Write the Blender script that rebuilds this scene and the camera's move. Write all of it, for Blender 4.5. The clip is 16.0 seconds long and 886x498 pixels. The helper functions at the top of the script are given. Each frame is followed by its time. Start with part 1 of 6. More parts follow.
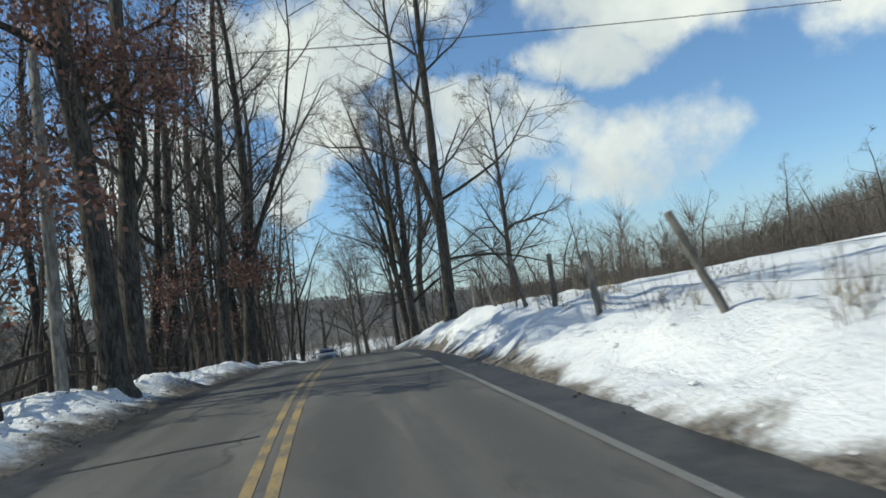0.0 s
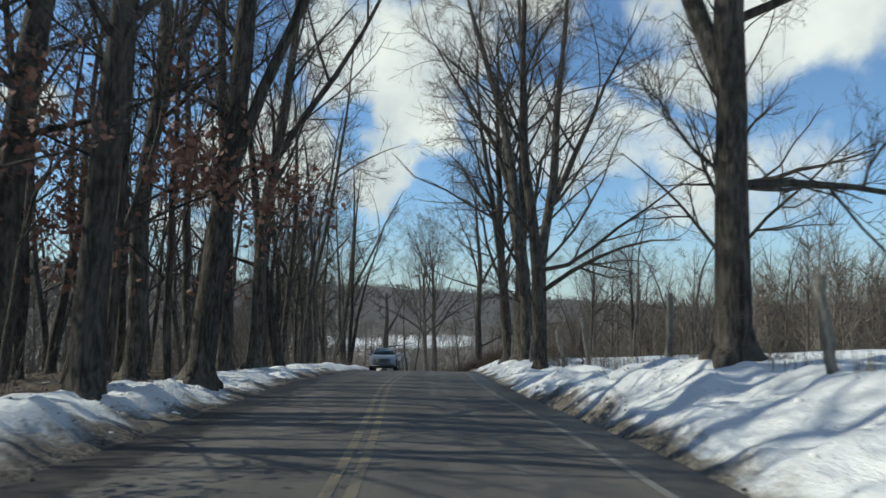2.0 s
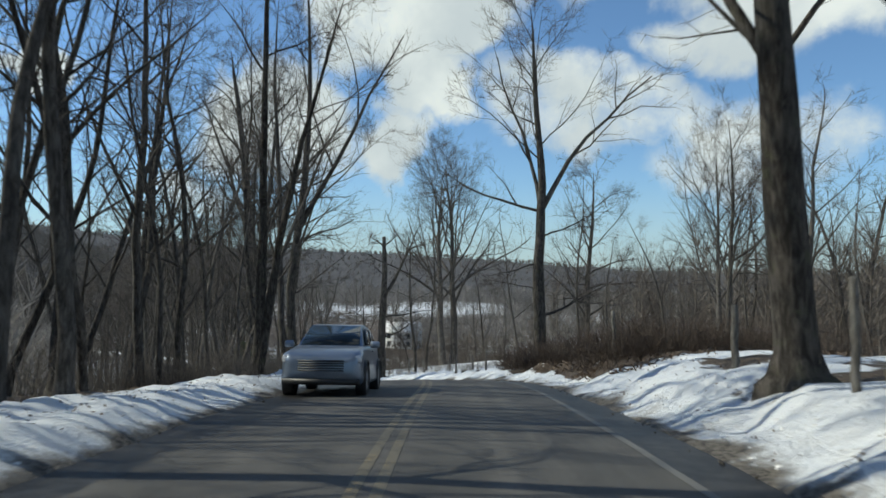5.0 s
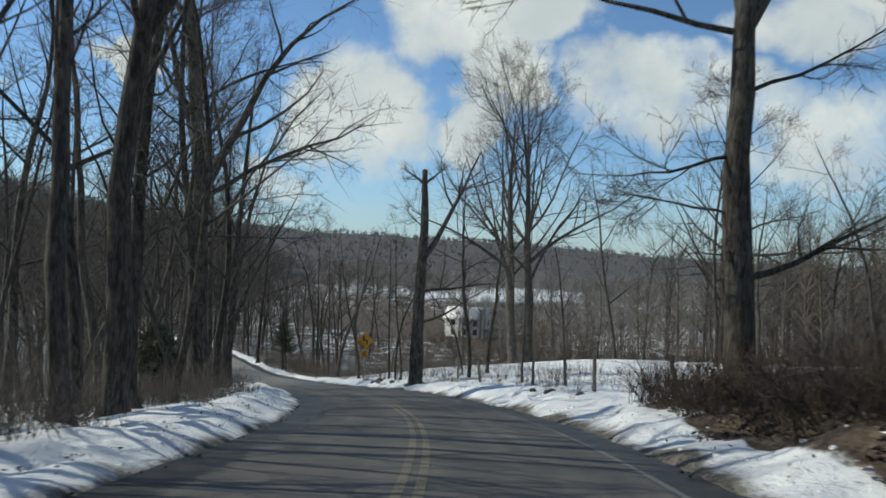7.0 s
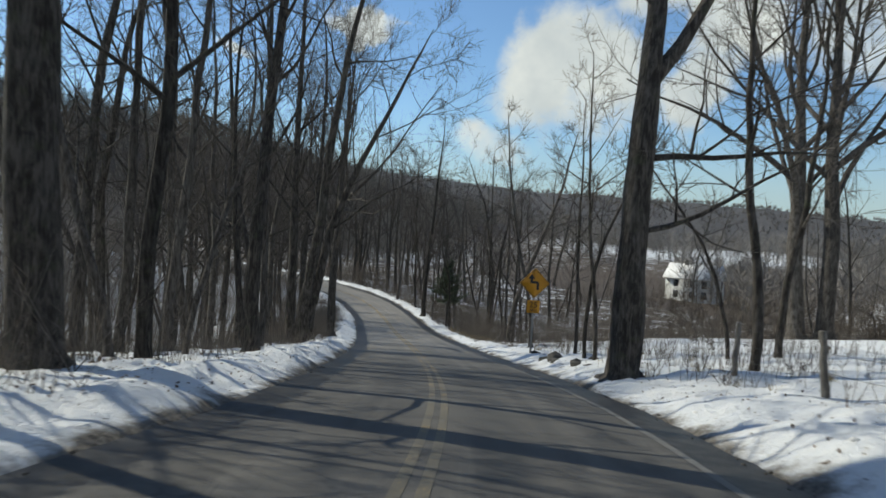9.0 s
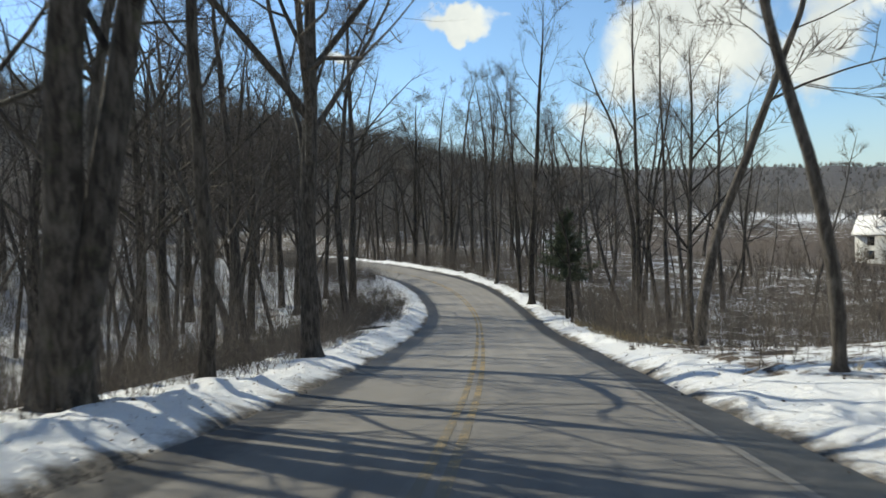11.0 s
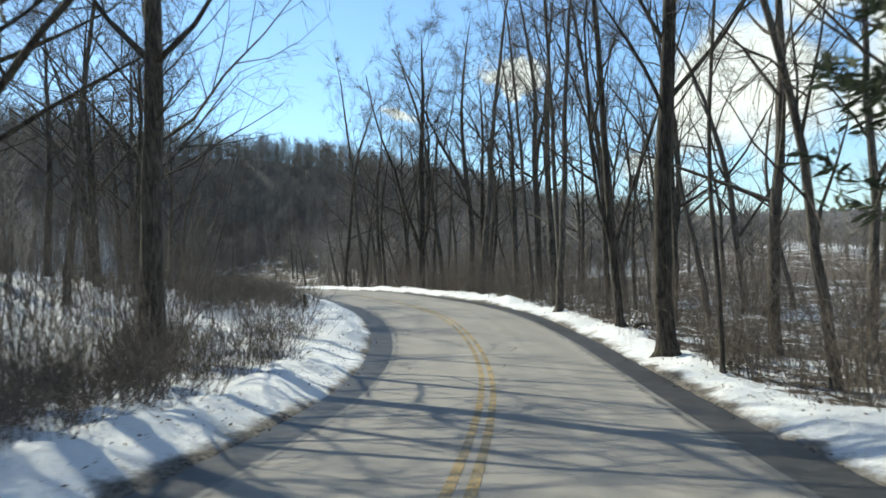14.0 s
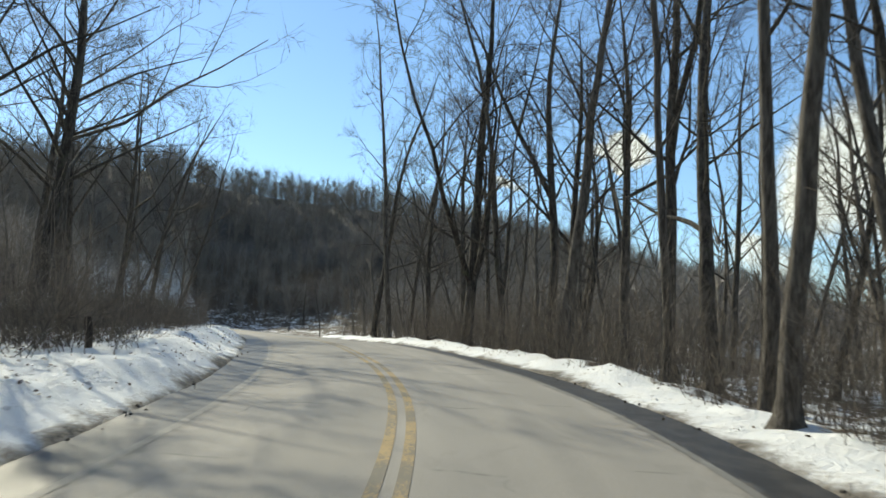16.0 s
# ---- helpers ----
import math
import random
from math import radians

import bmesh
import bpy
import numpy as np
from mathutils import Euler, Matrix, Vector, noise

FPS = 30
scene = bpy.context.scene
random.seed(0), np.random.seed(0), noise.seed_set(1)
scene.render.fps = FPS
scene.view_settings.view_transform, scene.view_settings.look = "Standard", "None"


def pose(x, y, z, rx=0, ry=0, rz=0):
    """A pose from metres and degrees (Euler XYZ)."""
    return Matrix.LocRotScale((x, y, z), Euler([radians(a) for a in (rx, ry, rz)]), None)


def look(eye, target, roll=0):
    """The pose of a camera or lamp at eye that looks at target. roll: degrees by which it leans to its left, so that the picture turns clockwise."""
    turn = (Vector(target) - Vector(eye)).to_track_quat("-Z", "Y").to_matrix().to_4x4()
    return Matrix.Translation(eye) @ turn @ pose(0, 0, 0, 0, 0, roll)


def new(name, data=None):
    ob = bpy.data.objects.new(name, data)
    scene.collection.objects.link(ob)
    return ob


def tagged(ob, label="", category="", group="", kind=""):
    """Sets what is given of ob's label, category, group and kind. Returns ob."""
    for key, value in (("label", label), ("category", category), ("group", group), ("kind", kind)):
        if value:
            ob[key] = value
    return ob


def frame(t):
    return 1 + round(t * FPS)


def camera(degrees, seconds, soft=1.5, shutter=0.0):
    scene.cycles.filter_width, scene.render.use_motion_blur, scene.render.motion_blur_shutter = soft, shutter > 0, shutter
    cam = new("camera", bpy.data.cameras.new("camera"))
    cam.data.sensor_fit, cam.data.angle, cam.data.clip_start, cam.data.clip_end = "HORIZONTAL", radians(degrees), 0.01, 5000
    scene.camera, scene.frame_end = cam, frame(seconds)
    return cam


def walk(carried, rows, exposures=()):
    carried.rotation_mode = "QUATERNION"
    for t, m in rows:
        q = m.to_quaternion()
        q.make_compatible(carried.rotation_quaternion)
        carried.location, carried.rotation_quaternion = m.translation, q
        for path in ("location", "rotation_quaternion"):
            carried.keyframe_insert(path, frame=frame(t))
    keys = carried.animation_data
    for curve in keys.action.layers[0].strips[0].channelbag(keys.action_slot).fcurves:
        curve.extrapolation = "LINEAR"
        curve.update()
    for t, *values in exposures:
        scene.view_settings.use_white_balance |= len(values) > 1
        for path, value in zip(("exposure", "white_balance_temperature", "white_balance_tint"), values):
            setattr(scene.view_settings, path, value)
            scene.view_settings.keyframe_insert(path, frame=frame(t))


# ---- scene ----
# The camera: a phone behind the windscreen of a car in the right-hand lane.
cam = camera(62.2, 16.0, soft=1.6, shutter=0.2)
PATH = [
    (0, (0.00, 0.00, 0.00), (4.76, 19.35, 1.75), -7.75),
    (0.5, (0.24, 5.51, 0.13), (4.44, 24.98, 1.93), -7.19),
    (1, (0.82, 11.00, 0.28), (4.85, 30.50, 2.14), -3.96),
    (1.5, (1.39, 16.48, 0.28), (4.88, 36.08, 2.18), -1.34),
    (2, (1.94, 21.86, 0.28), (4.67, 41.59, 2.17), 0.81),
    (2.5, (2.57, 27.16, 0.19), (4.82, 46.95, 2.03), 1.47),
    (3, (3.04, 32.45, 0.04), (5.06, 52.27, 1.79), 0.93),
    (3.5, (3.50, 37.76, -0.13), (5.47, 57.61, 1.40), -0.28),
    (4, (3.95, 43.04, -0.32), (6.22, 62.86, 1.03), -1.28),
    (4.2, (4.23, 45.13, -0.40), (6.61, 64.95, 0.85), -0.89),
    (4.8, (5.09, 51.63, -0.67), (7.55, 71.45, 0.38), 0.43),
    (5.3, (5.80, 57.23, -0.94), (8.05, 77.07, 0.05), 1.15),
    (5.8, (6.54, 62.88, -1.27), (8.40, 82.77, -0.29), 1.44),
    (6.3, (7.34, 68.50, -1.67), (8.70, 88.43, -0.70), 1.18),
    (6.5, (7.67, 70.72, -1.85), (8.82, 90.66, -0.91), 1.00),
    (7, (8.30, 76.29, -2.39), (8.69, 96.28, -1.75), 1.97),
    (7.5, (8.79, 82.05, -3.05), (7.60, 102.01, -2.86), 3.50),
    (8, (8.92, 87.95, -3.75), (6.44, 107.80, -3.79), 3.55),
    (8.5, (8.66, 93.83, -4.50), (4.71, 113.43, -4.88), 3.55),
    (9, (8.06, 99.80, -5.33), (2.83, 119.09, -6.00), 3.46),
    (9.5, (7.09, 105.83, -6.17), (0.67, 124.75, -7.12), 3.50),
    (10, (5.60, 111.67, -6.90), (-1.86, 130.20, -8.00), 2.30),
    (10.2, (4.92, 113.97, -7.22), (-2.77, 132.40, -8.33), 1.23),
    (10.8, (2.77, 120.92, -8.24), (-5.32, 139.18, -9.23), -0.87),
    (11.3, (0.89, 126.66, -9.09), (-7.40, 144.85, -9.85), -1.47),
    (11.8, (-1.05, 132.23, -9.88), (-9.55, 150.33, -10.35), -1.62),
    (12.3, (-2.98, 137.51, -10.59), (-11.87, 155.43, -10.75), -1.87),
    (12.5, (-3.74, 139.53, -10.85), (-12.84, 157.34, -10.90), -2.10),
    (13, (-5.64, 144.54, -11.49), (-15.02, 162.20, -11.51), -2.58),
    (13.5, (-7.65, 149.50, -12.09), (-17.13, 167.11, -11.86), -2.45),
    (14, (-9.56, 154.57, -12.68), (-19.12, 172.13, -12.15), -1.82),
    (14.5, (-11.53, 159.46, -13.14), (-21.36, 176.86, -12.33), 0.12),
    (15, (-13.43, 164.05, -13.47), (-23.55, 181.24, -12.01), 1.55),
    (15.5, (-15.46, 168.43, -13.53), (-26.13, 185.23, -11.62), 1.70),
    (16, (-17.60, 172.51, -13.60), (-29.34, 188.53, -11.30), 2.64),
]
walk(cam, [(t, look(eye, target, roll)) for t, eye, target, roll in PATH],
     [(0, -0.18, 6900, -2), (1.0, -0.18, 6900, -2), (2.5, -0.2, 6800, -2), (4.2, -0.23, 6700, -2), (6.5, -0.36, 6750, -1), (8.0, -0.38, 6900, 0), (9.2, -0.3, 7000, 1), (10.2, -0.06, 7300, 2), (12.5, 0.14, 7300, -2), (13.3, 0.6, 7300, -2), (14.5, 0.25, 7150, -3), (16, 0.22, 7650, -3)])

# ---------------------------------------------------------------- light
SUN_AZ, SUN_EL = radians(75), radians(38)      # azimuth from +y towards -x
sun_dir = Vector((-math.sin(SUN_AZ) * math.cos(SUN_EL), math.cos(SUN_AZ) * math.cos(SUN_EL), math.sin(SUN_EL)))
sun_lamp = bpy.data.lights.new("sun", "SUN")
sun_lamp.energy, sun_lamp.angle, sun_lamp.color = 4.8, radians(0.45), (1.0, 0.95, 0.88)
sun_ob = new("sun", sun_lamp)
sun_ob.matrix_world = look((0, 0, 60), Vector((0, 0, 60)) - sun_dir)


def node(nt, kind, *links, operation="", feature="", attribute_name="", uv_map=""):
    """A node; links are (input, socket)."""
    n = nt.nodes.new(kind)
    if operation:
        n.operation = operation
    if feature:
        n.feature = feature
    if attribute_name:
        n.attribute_name = attribute_name
    if uv_map:
        n.uv_map = uv_map
    for where, sock in links:
        nt.links.new(sock, n.inputs[where])
    return n


def math_node(nt, op, a, b=None, clamp=False):
    n = nt.nodes.new("ShaderNodeMath")
    n.operation, n.use_clamp = op, clamp
    for i, v in enumerate((a, b)):
        if v is None:
            continue
        if isinstance(v, (int, float)):
            n.inputs[i].default_value = v
        else:
            nt.links.new(v, n.inputs[i])
    return n.outputs[0]


def mix_col(nt, fac, a, b):
    n = nt.nodes.new("ShaderNodeMix")
    n.data_type = "RGBA"
    for i, v in ((0, fac), (6, a), (7, b)):
        if isinstance(v, (int, float)):
            n.inputs[i].default_value = v
        elif isinstance(v, tuple):
            n.inputs[i].default_value = (*v, 1) if len(v) == 3 else v
        else:
            nt.links.new(v, n.inputs[i])
    return n.outputs[2]


def ramp(nt, sock, lo, hi, to_lo=0.0, to_hi=1.0, smooth=True):
    n = nt.nodes.new("ShaderNodeMapRange")
    n.interpolation_type = "SMOOTHSTEP" if smooth else "LINEAR"
    nt.links.new(sock, n.inputs[0])
    for i, v in zip((1, 2, 3, 4), (lo, hi, to_lo, to_hi)):
        n.inputs[i].default_value = v
    return n.outputs[0]


def noise_tex(nt, vec, scale, detail=4.0, rough=0.55, distort=0.0):
    n = nt.nodes.new("ShaderNodeTexNoise")
    n.inputs["Scale"].default_value, n.inputs["Detail"].default_value = scale, detail
    n.inputs["Roughness"].default_value, n.inputs["Distortion"].default_value = rough, distort
    if vec is not None:
        nt.links.new(vec, n.inputs["Vector"])
    return n.outputs["Fac"]


# Sky: blue with broken fair-weather cumulus.
world = bpy.data.worlds.new("sky")
scene.world = world
world.use_nodes = True
wt = world.node_tree
wt.nodes.clear()
sky = wt.nodes.new("ShaderNodeTexSky")
sky.sky_type, sky.sun_disc, sky.sun_elevation, sky.sun_rotation = "NISHITA", False, SUN_EL, -SUN_AZ
sky.air_density, sky.dust_density, sky.ozone_density = 1.0, 0.1, 1.6
coord = wt.nodes.new("ShaderNodeTexCoord").outputs["Generated"]
sky_col = node(wt, "ShaderNodeVectorMath", (0, sky.outputs[0]), operation="MULTIPLY")
sky_col.inputs[1].default_value = (0.112, 0.135, 0.170)
# cloud masses: azimuth (left of +y), elevation, half width, half height, weight
CLOUDS = [
    (-3.5, 11, 4.2, 3.6, 0.95), (-5.5, 15.5, 4.6, 4.2, 1.0), (-7.5, 20.5, 6.5, 4.6, 1.0), (-13, 25, 8, 5, 0.8), (-34, 23, 11, 7, 1.0), (-27, 18, 7, 3.5, 0.8), (-22, 13, 6, 3.0, 0.7), (2, 27, 14, 6, 0.35),
    (6, 13, 6, 6, 1.0), (-1, 20, 7, 6, 0.9), (-16, 14, 8, 4.5, 0.75), (-30, 10, 9, 5, 0.7),
    (-2, 31, 6, 4, 0.5), (22.6, 14.5, 4.6, 1.0, 0.95), (6, 11, 8, 5, 0.9), (12, 6, 5, 2, 0.6), (31, 12.2, 2.4, 0.9, 0.7),
    # from azimuth 110 on: unseen clouds, added to whiten the sky's fill light
    (-50, 25, 20, 12, 0.9), (-70, 15, 18, 8, 0.8), (110, 30, 25, 10, 0.7), (160, 25, 30, 12, 0.8), (-130, 30, 30, 12, 0.8),
    (150, 58, 20, 9, 0.8), (-165, 45, 20, 8, 0.8), (-95, 38, 14, 9, 0.8),
]
warp_n = wt.nodes.new("ShaderNodeTexNoise")
warp_n.inputs["Scale"].default_value, warp_n.inputs["Detail"].default_value = 9.0, 5.0
wt.links.new(coord, warp_n.inputs["Vector"])
off = node(wt, "ShaderNodeVectorMath", (0, warp_n.outputs["Color"]), operation="SUBTRACT")
off.inputs[1].default_value = (0.5, 0.5, 0.5)
off2 = node(wt, "ShaderNodeVectorMath", (0, off.outputs[0]), operation="SCALE")
off2.inputs["Scale"].default_value = 0.15
warped = node(wt, "ShaderNodeVectorMath", (0, coord), (1, off2.outputs[0]), operation="ADD").outputs[0]
total = None
for az, el, hw, hh, weight in CLOUDS:
    a, e = radians(az), radians(el)
    c = Vector((-math.sin(a) * math.cos(e), math.cos(a) * math.cos(e), math.sin(e)))
    side, top = Vector((math.cos(a), math.sin(a), 0)), Vector((math.sin(a) * math.sin(e), -math.cos(a) * math.sin(e), math.cos(e)))
    rel = node(wt, "ShaderNodeVectorMath", (0, warped), operation="SUBTRACT")
    rel.inputs[1].default_value = c
    parts2 = []
    for axis, half in ((side, hw), (top, hh), (c, 30)):
        d = node(wt, "ShaderNodeVectorMath", (0, rel.outputs[0]), operation="DOT_PRODUCT")
        d.inputs[1].default_value = axis / math.sin(radians(half))
        parts2.append(math_node(wt, "POWER", math_node(wt, "ABSOLUTE", d.outputs["Value"]), 2.0))
    r2 = math_node(wt, "ADD", math_node(wt, "ADD", parts2[0], parts2[1]), parts2[2])
    lump = ramp(wt, r2, 0.0, 1.3, weight, 0.0)
    total = lump if total is None else math_node(wt, "MAXIMUM", total, lump)
fluff = noise_tex(wt, coord, 14.0, 8.0, 0.6)
dense = math_node(wt, "ADD", total, math_node(wt, "MULTIPLY", math_node(wt, "SUBTRACT", fluff, 0.5), 1.05))
cover = ramp(wt, dense, 0.26, 0.84)
shade = ramp(wt, noise_tex(wt, coord, 6.0, 5.0), 0.35, 0.7)
cloud_col = mix_col(wt, shade, (0.70, 0.76, 0.85), (1.02, 1.05, 1.09))
up = node(wt, "ShaderNodeSeparateXYZ", (0, coord)).outputs[2]
hazy = mix_col(wt, ramp(wt, up, 0.0, 0.16, 0.75, 0.0), sky_col.outputs[0], (0.50, 0.62, 0.74))
bg = node(wt, "ShaderNodeBackground", ("Color", mix_col(wt, cover, hazy, cloud_col)))
wt.links.new(bg.outputs[0], wt.nodes.new("ShaderNodeOutputWorld").inputs[0])

# ---------------------------------------------------------------- materials
def material(name):
    m = bpy.data.materials.new(name)
    m.use_nodes = True
    nt = m.node_tree
    b = nt.nodes["Principled BSDF"]
    return m, nt, b


def place_vec(nt, kind="Object"):
    return nt.nodes.new("ShaderNodeTexCoord").outputs[kind]


def world_vec(nt):
    return nt.nodes.new("ShaderNodeNewGeometry").outputs["Position"]


def bump(nt, b, height, strength=0.4, distance=0.02):
    n = node(nt, "ShaderNodeBump", ("Height", height))
    n.inputs["Strength"].default_value, n.inputs["Distance"].default_value = strength, distance
    nt.links.new(n.outputs[0], b.inputs["Normal"])


def stretched(nt, vec, s):
    n = node(nt, "ShaderNodeVectorMath", (0, vec), operation="MULTIPLY")
    n.inputs[1].default_value = s
    return n.outputs[0]


def bark_material(name, dark, light, moss=0.0):
    m, nt, b = material(name)
    vec = place_vec(nt)
    fine = noise_tex(nt, stretched(nt, vec, (1, 1, 0.14)), 20.0, 6.0, 0.7)
    plates = noise_tex(nt, stretched(nt, vec, (1, 1, 0.35)), 6.5, 4.0, 0.6, 0.8)
    ridges = math_node(nt, "ADD", math_node(nt, "MULTIPLY", fine, 0.55), math_node(nt, "MULTIPLY", plates, 0.45))
    blotch = noise_tex(nt, vec, 0.9, 4.0, 0.6)
    rnd = nt.nodes.new("ShaderNodeObjectInfo").outputs["Random"]
    col = mix_col(nt, ramp(nt, ridges, 0.40, 0.64), dark, light)
    col = mix_col(nt, math_node(nt, "MULTIPLY", ramp(nt, blotch, 0.5, 0.75), 0.45), col, (0.12, 0.118, 0.10))
    bright = node(nt, "ShaderNodeHueSaturation", ("Color", col), ("Value", ramp(nt, rnd, 0, 1, 0.75, 1.25, False)))
    col = bright.outputs[0]
    if moss:
        col = mix_col(nt, math_node(nt, "MULTIPLY", ramp(nt, noise_tex(nt, vec, 3.0), 0.55, 0.7), moss), col, (0.09, 0.10, 0.05))
    nt.links.new(col, b.inputs["Base Color"])
    b.inputs["Roughness"].default_value = 0.9
    b.inputs["Specular IOR Level"].default_value = 0.2
    bump(nt, b, ridges, 1.0, 0.05)
    return m


BARK = bark_material("bark", (0.029, 0.025, 0.021), (0.122, 0.107, 0.093), 0.3)
BARK_PALE = bark_material("pale_bark", (0.042, 0.036, 0.031), (0.145, 0.13, 0.114))
TWIG = bark_material("twig", (0.07, 0.06, 0.053), (0.18, 0.155, 0.138))
# brush stems seen against the sun: their shaded side painted as darker brown
BACKLIT_BRUSH = bark_material("backlit_brush_stem", (0.04, 0.03, 0.025), (0.12, 0.09, 0.07))
BRUSH = bark_material("brush_stem", (0.10, 0.084, 0.07), (0.235, 0.20, 0.168))
# distant wood, far paler than the other bark: haze put into the colour
HAZED_WOOD = bark_material("hazed_wood", (0.19, 0.172, 0.155), (0.38, 0.345, 0.31))
POST_WOOD = bark_material("weathered_wood", (0.10, 0.09, 0.078), (0.27, 0.25, 0.22))
DARK_WOOD = bark_material("dark_rail_wood", (0.03, 0.024, 0.02), (0.085, 0.07, 0.058))


def leaf_material(name, a, b2, rough=0.8):
    m, nt, b = material(name)
    rnd = nt.nodes.new("ShaderNodeNewGeometry").outputs["Random Per Island"]
    nt.links.new(mix_col(nt, rnd, a, b2), b.inputs["Base Color"])
    b.inputs["Roughness"].default_value = rough
    return m


DEAD_LEAF = leaf_material("dead_oak_leaf", (0.12, 0.055, 0.04), (0.27, 0.14, 0.10))
LITTER_LEAF = leaf_material("leaf_litter", (0.075, 0.05, 0.032), (0.19, 0.135, 0.09))
NEEDLE = leaf_material("evergreen_needle", (0.045, 0.06, 0.032), (0.13, 0.15, 0.085))
GRASS_DRY = leaf_material("dry_grass", (0.22, 0.17, 0.09), (0.42, 0.34, 0.20))


def ground_material():
    """Snow over leaf litter; the attribute 'bare' says how much litter shows, 'dirt' the grit thrown up by the plough."""
    m, nt, b = material("snow_ground")
    vec = world_vec(nt)
    bare = node(nt, "ShaderNodeAttribute", attribute_name="bare").outputs["Fac"]
    dirt = node(nt, "ShaderNodeAttribute", attribute_name="dirt").outputs["Fac"]
    n_big, n_mid = noise_tex(nt, vec, 0.35, 5.0, 0.6), noise_tex(nt, vec, 2.2, 6.0, 0.65)
    n_fine, grit = noise_tex(nt, vec, 14.0, 5.0, 0.65), noise_tex(nt, vec, 60.0, 3.0, 0.7)
    snow = mix_col(nt, ramp(nt, n_mid, 0.3, 0.7), (0.78, 0.80, 0.82), (0.86, 0.865, 0.86))
    old = mix_col(nt, ramp(nt, n_fine, 0.62, 0.74), snow, (0.5, 0.47, 0.42))
    snow = mix_col(nt, 0.4, snow, old)
    specks = math_node(nt, "MULTIPLY", ramp(nt, noise_tex(nt, vec, 34.0, 2.0, 0.5), 0.66, 0.70), ramp(nt, n_mid, 0.42, 0.62))
    snow = mix_col(nt, math_node(nt, "MULTIPLY", specks, 0.8), snow, (0.13, 0.10, 0.075))
    litter = mix_col(nt, ramp(nt, n_fine, 0.35, 0.65), (0.045, 0.034, 0.025), (0.135, 0.10, 0.072))
    litter = mix_col(nt, ramp(nt, grit, 0.55, 0.75), litter, (0.19, 0.15, 0.11))
    slush = mix_col(nt, ramp(nt, n_fine, 0.35, 0.62), (0.035, 0.030, 0.025), (0.21, 0.185, 0.155))
    mixn = math_node(nt, "ADD", math_node(nt, "MULTIPLY", n_big, 0.45), math_node(nt, "MULTIPLY", n_mid, 0.55))
    f_bare = ramp(nt, math_node(nt, "ADD", math_node(nt, "SUBTRACT", bare, 0.5), mixn), 0.46, 0.56)
    f_dirt = ramp(nt, math_node(nt, "ADD", math_node(nt, "SUBTRACT", dirt, 0.5), math_node(nt, "ADD", math_node(nt, "MULTIPLY", n_mid, 0.6), math_node(nt, "MULTIPLY", n_fine, 0.4))), 0.40, 0.72)
    col = mix_col(nt, f_bare, snow, litter)
    canopy = mix_col(nt, ramp(nt, noise_tex(nt, vec, 0.12, 6.0, 0.75), 0.35, 0.65), (0.058, 0.056, 0.056), (0.115, 0.108, 0.105))
    far = node(nt, "ShaderNodeAttribute", attribute_name="wooded").outputs["Fac"]
    col = mix_col(nt, math_node(nt, "MULTIPLY", far, ramp(nt, n_big, 0.28, 0.42)), col, canopy)
    col = mix_col(nt, f_dirt, col, slush)
    nt.links.new(col, b.inputs["Base Color"])
    b.inputs["Roughness"].default_value = 0.75
    b.inputs["Specular IOR Level"].default_value = 0.25
    hgt = math_node(nt, "ADD", math_node(nt, "MULTIPLY", n_mid, 1.6), math_node(nt, "ADD", n_fine, math_node(nt, "MULTIPLY", grit, 0.25)))
    bump(nt, b, hgt, 0.8, 0.09)
    return m


SNOW = ground_material()


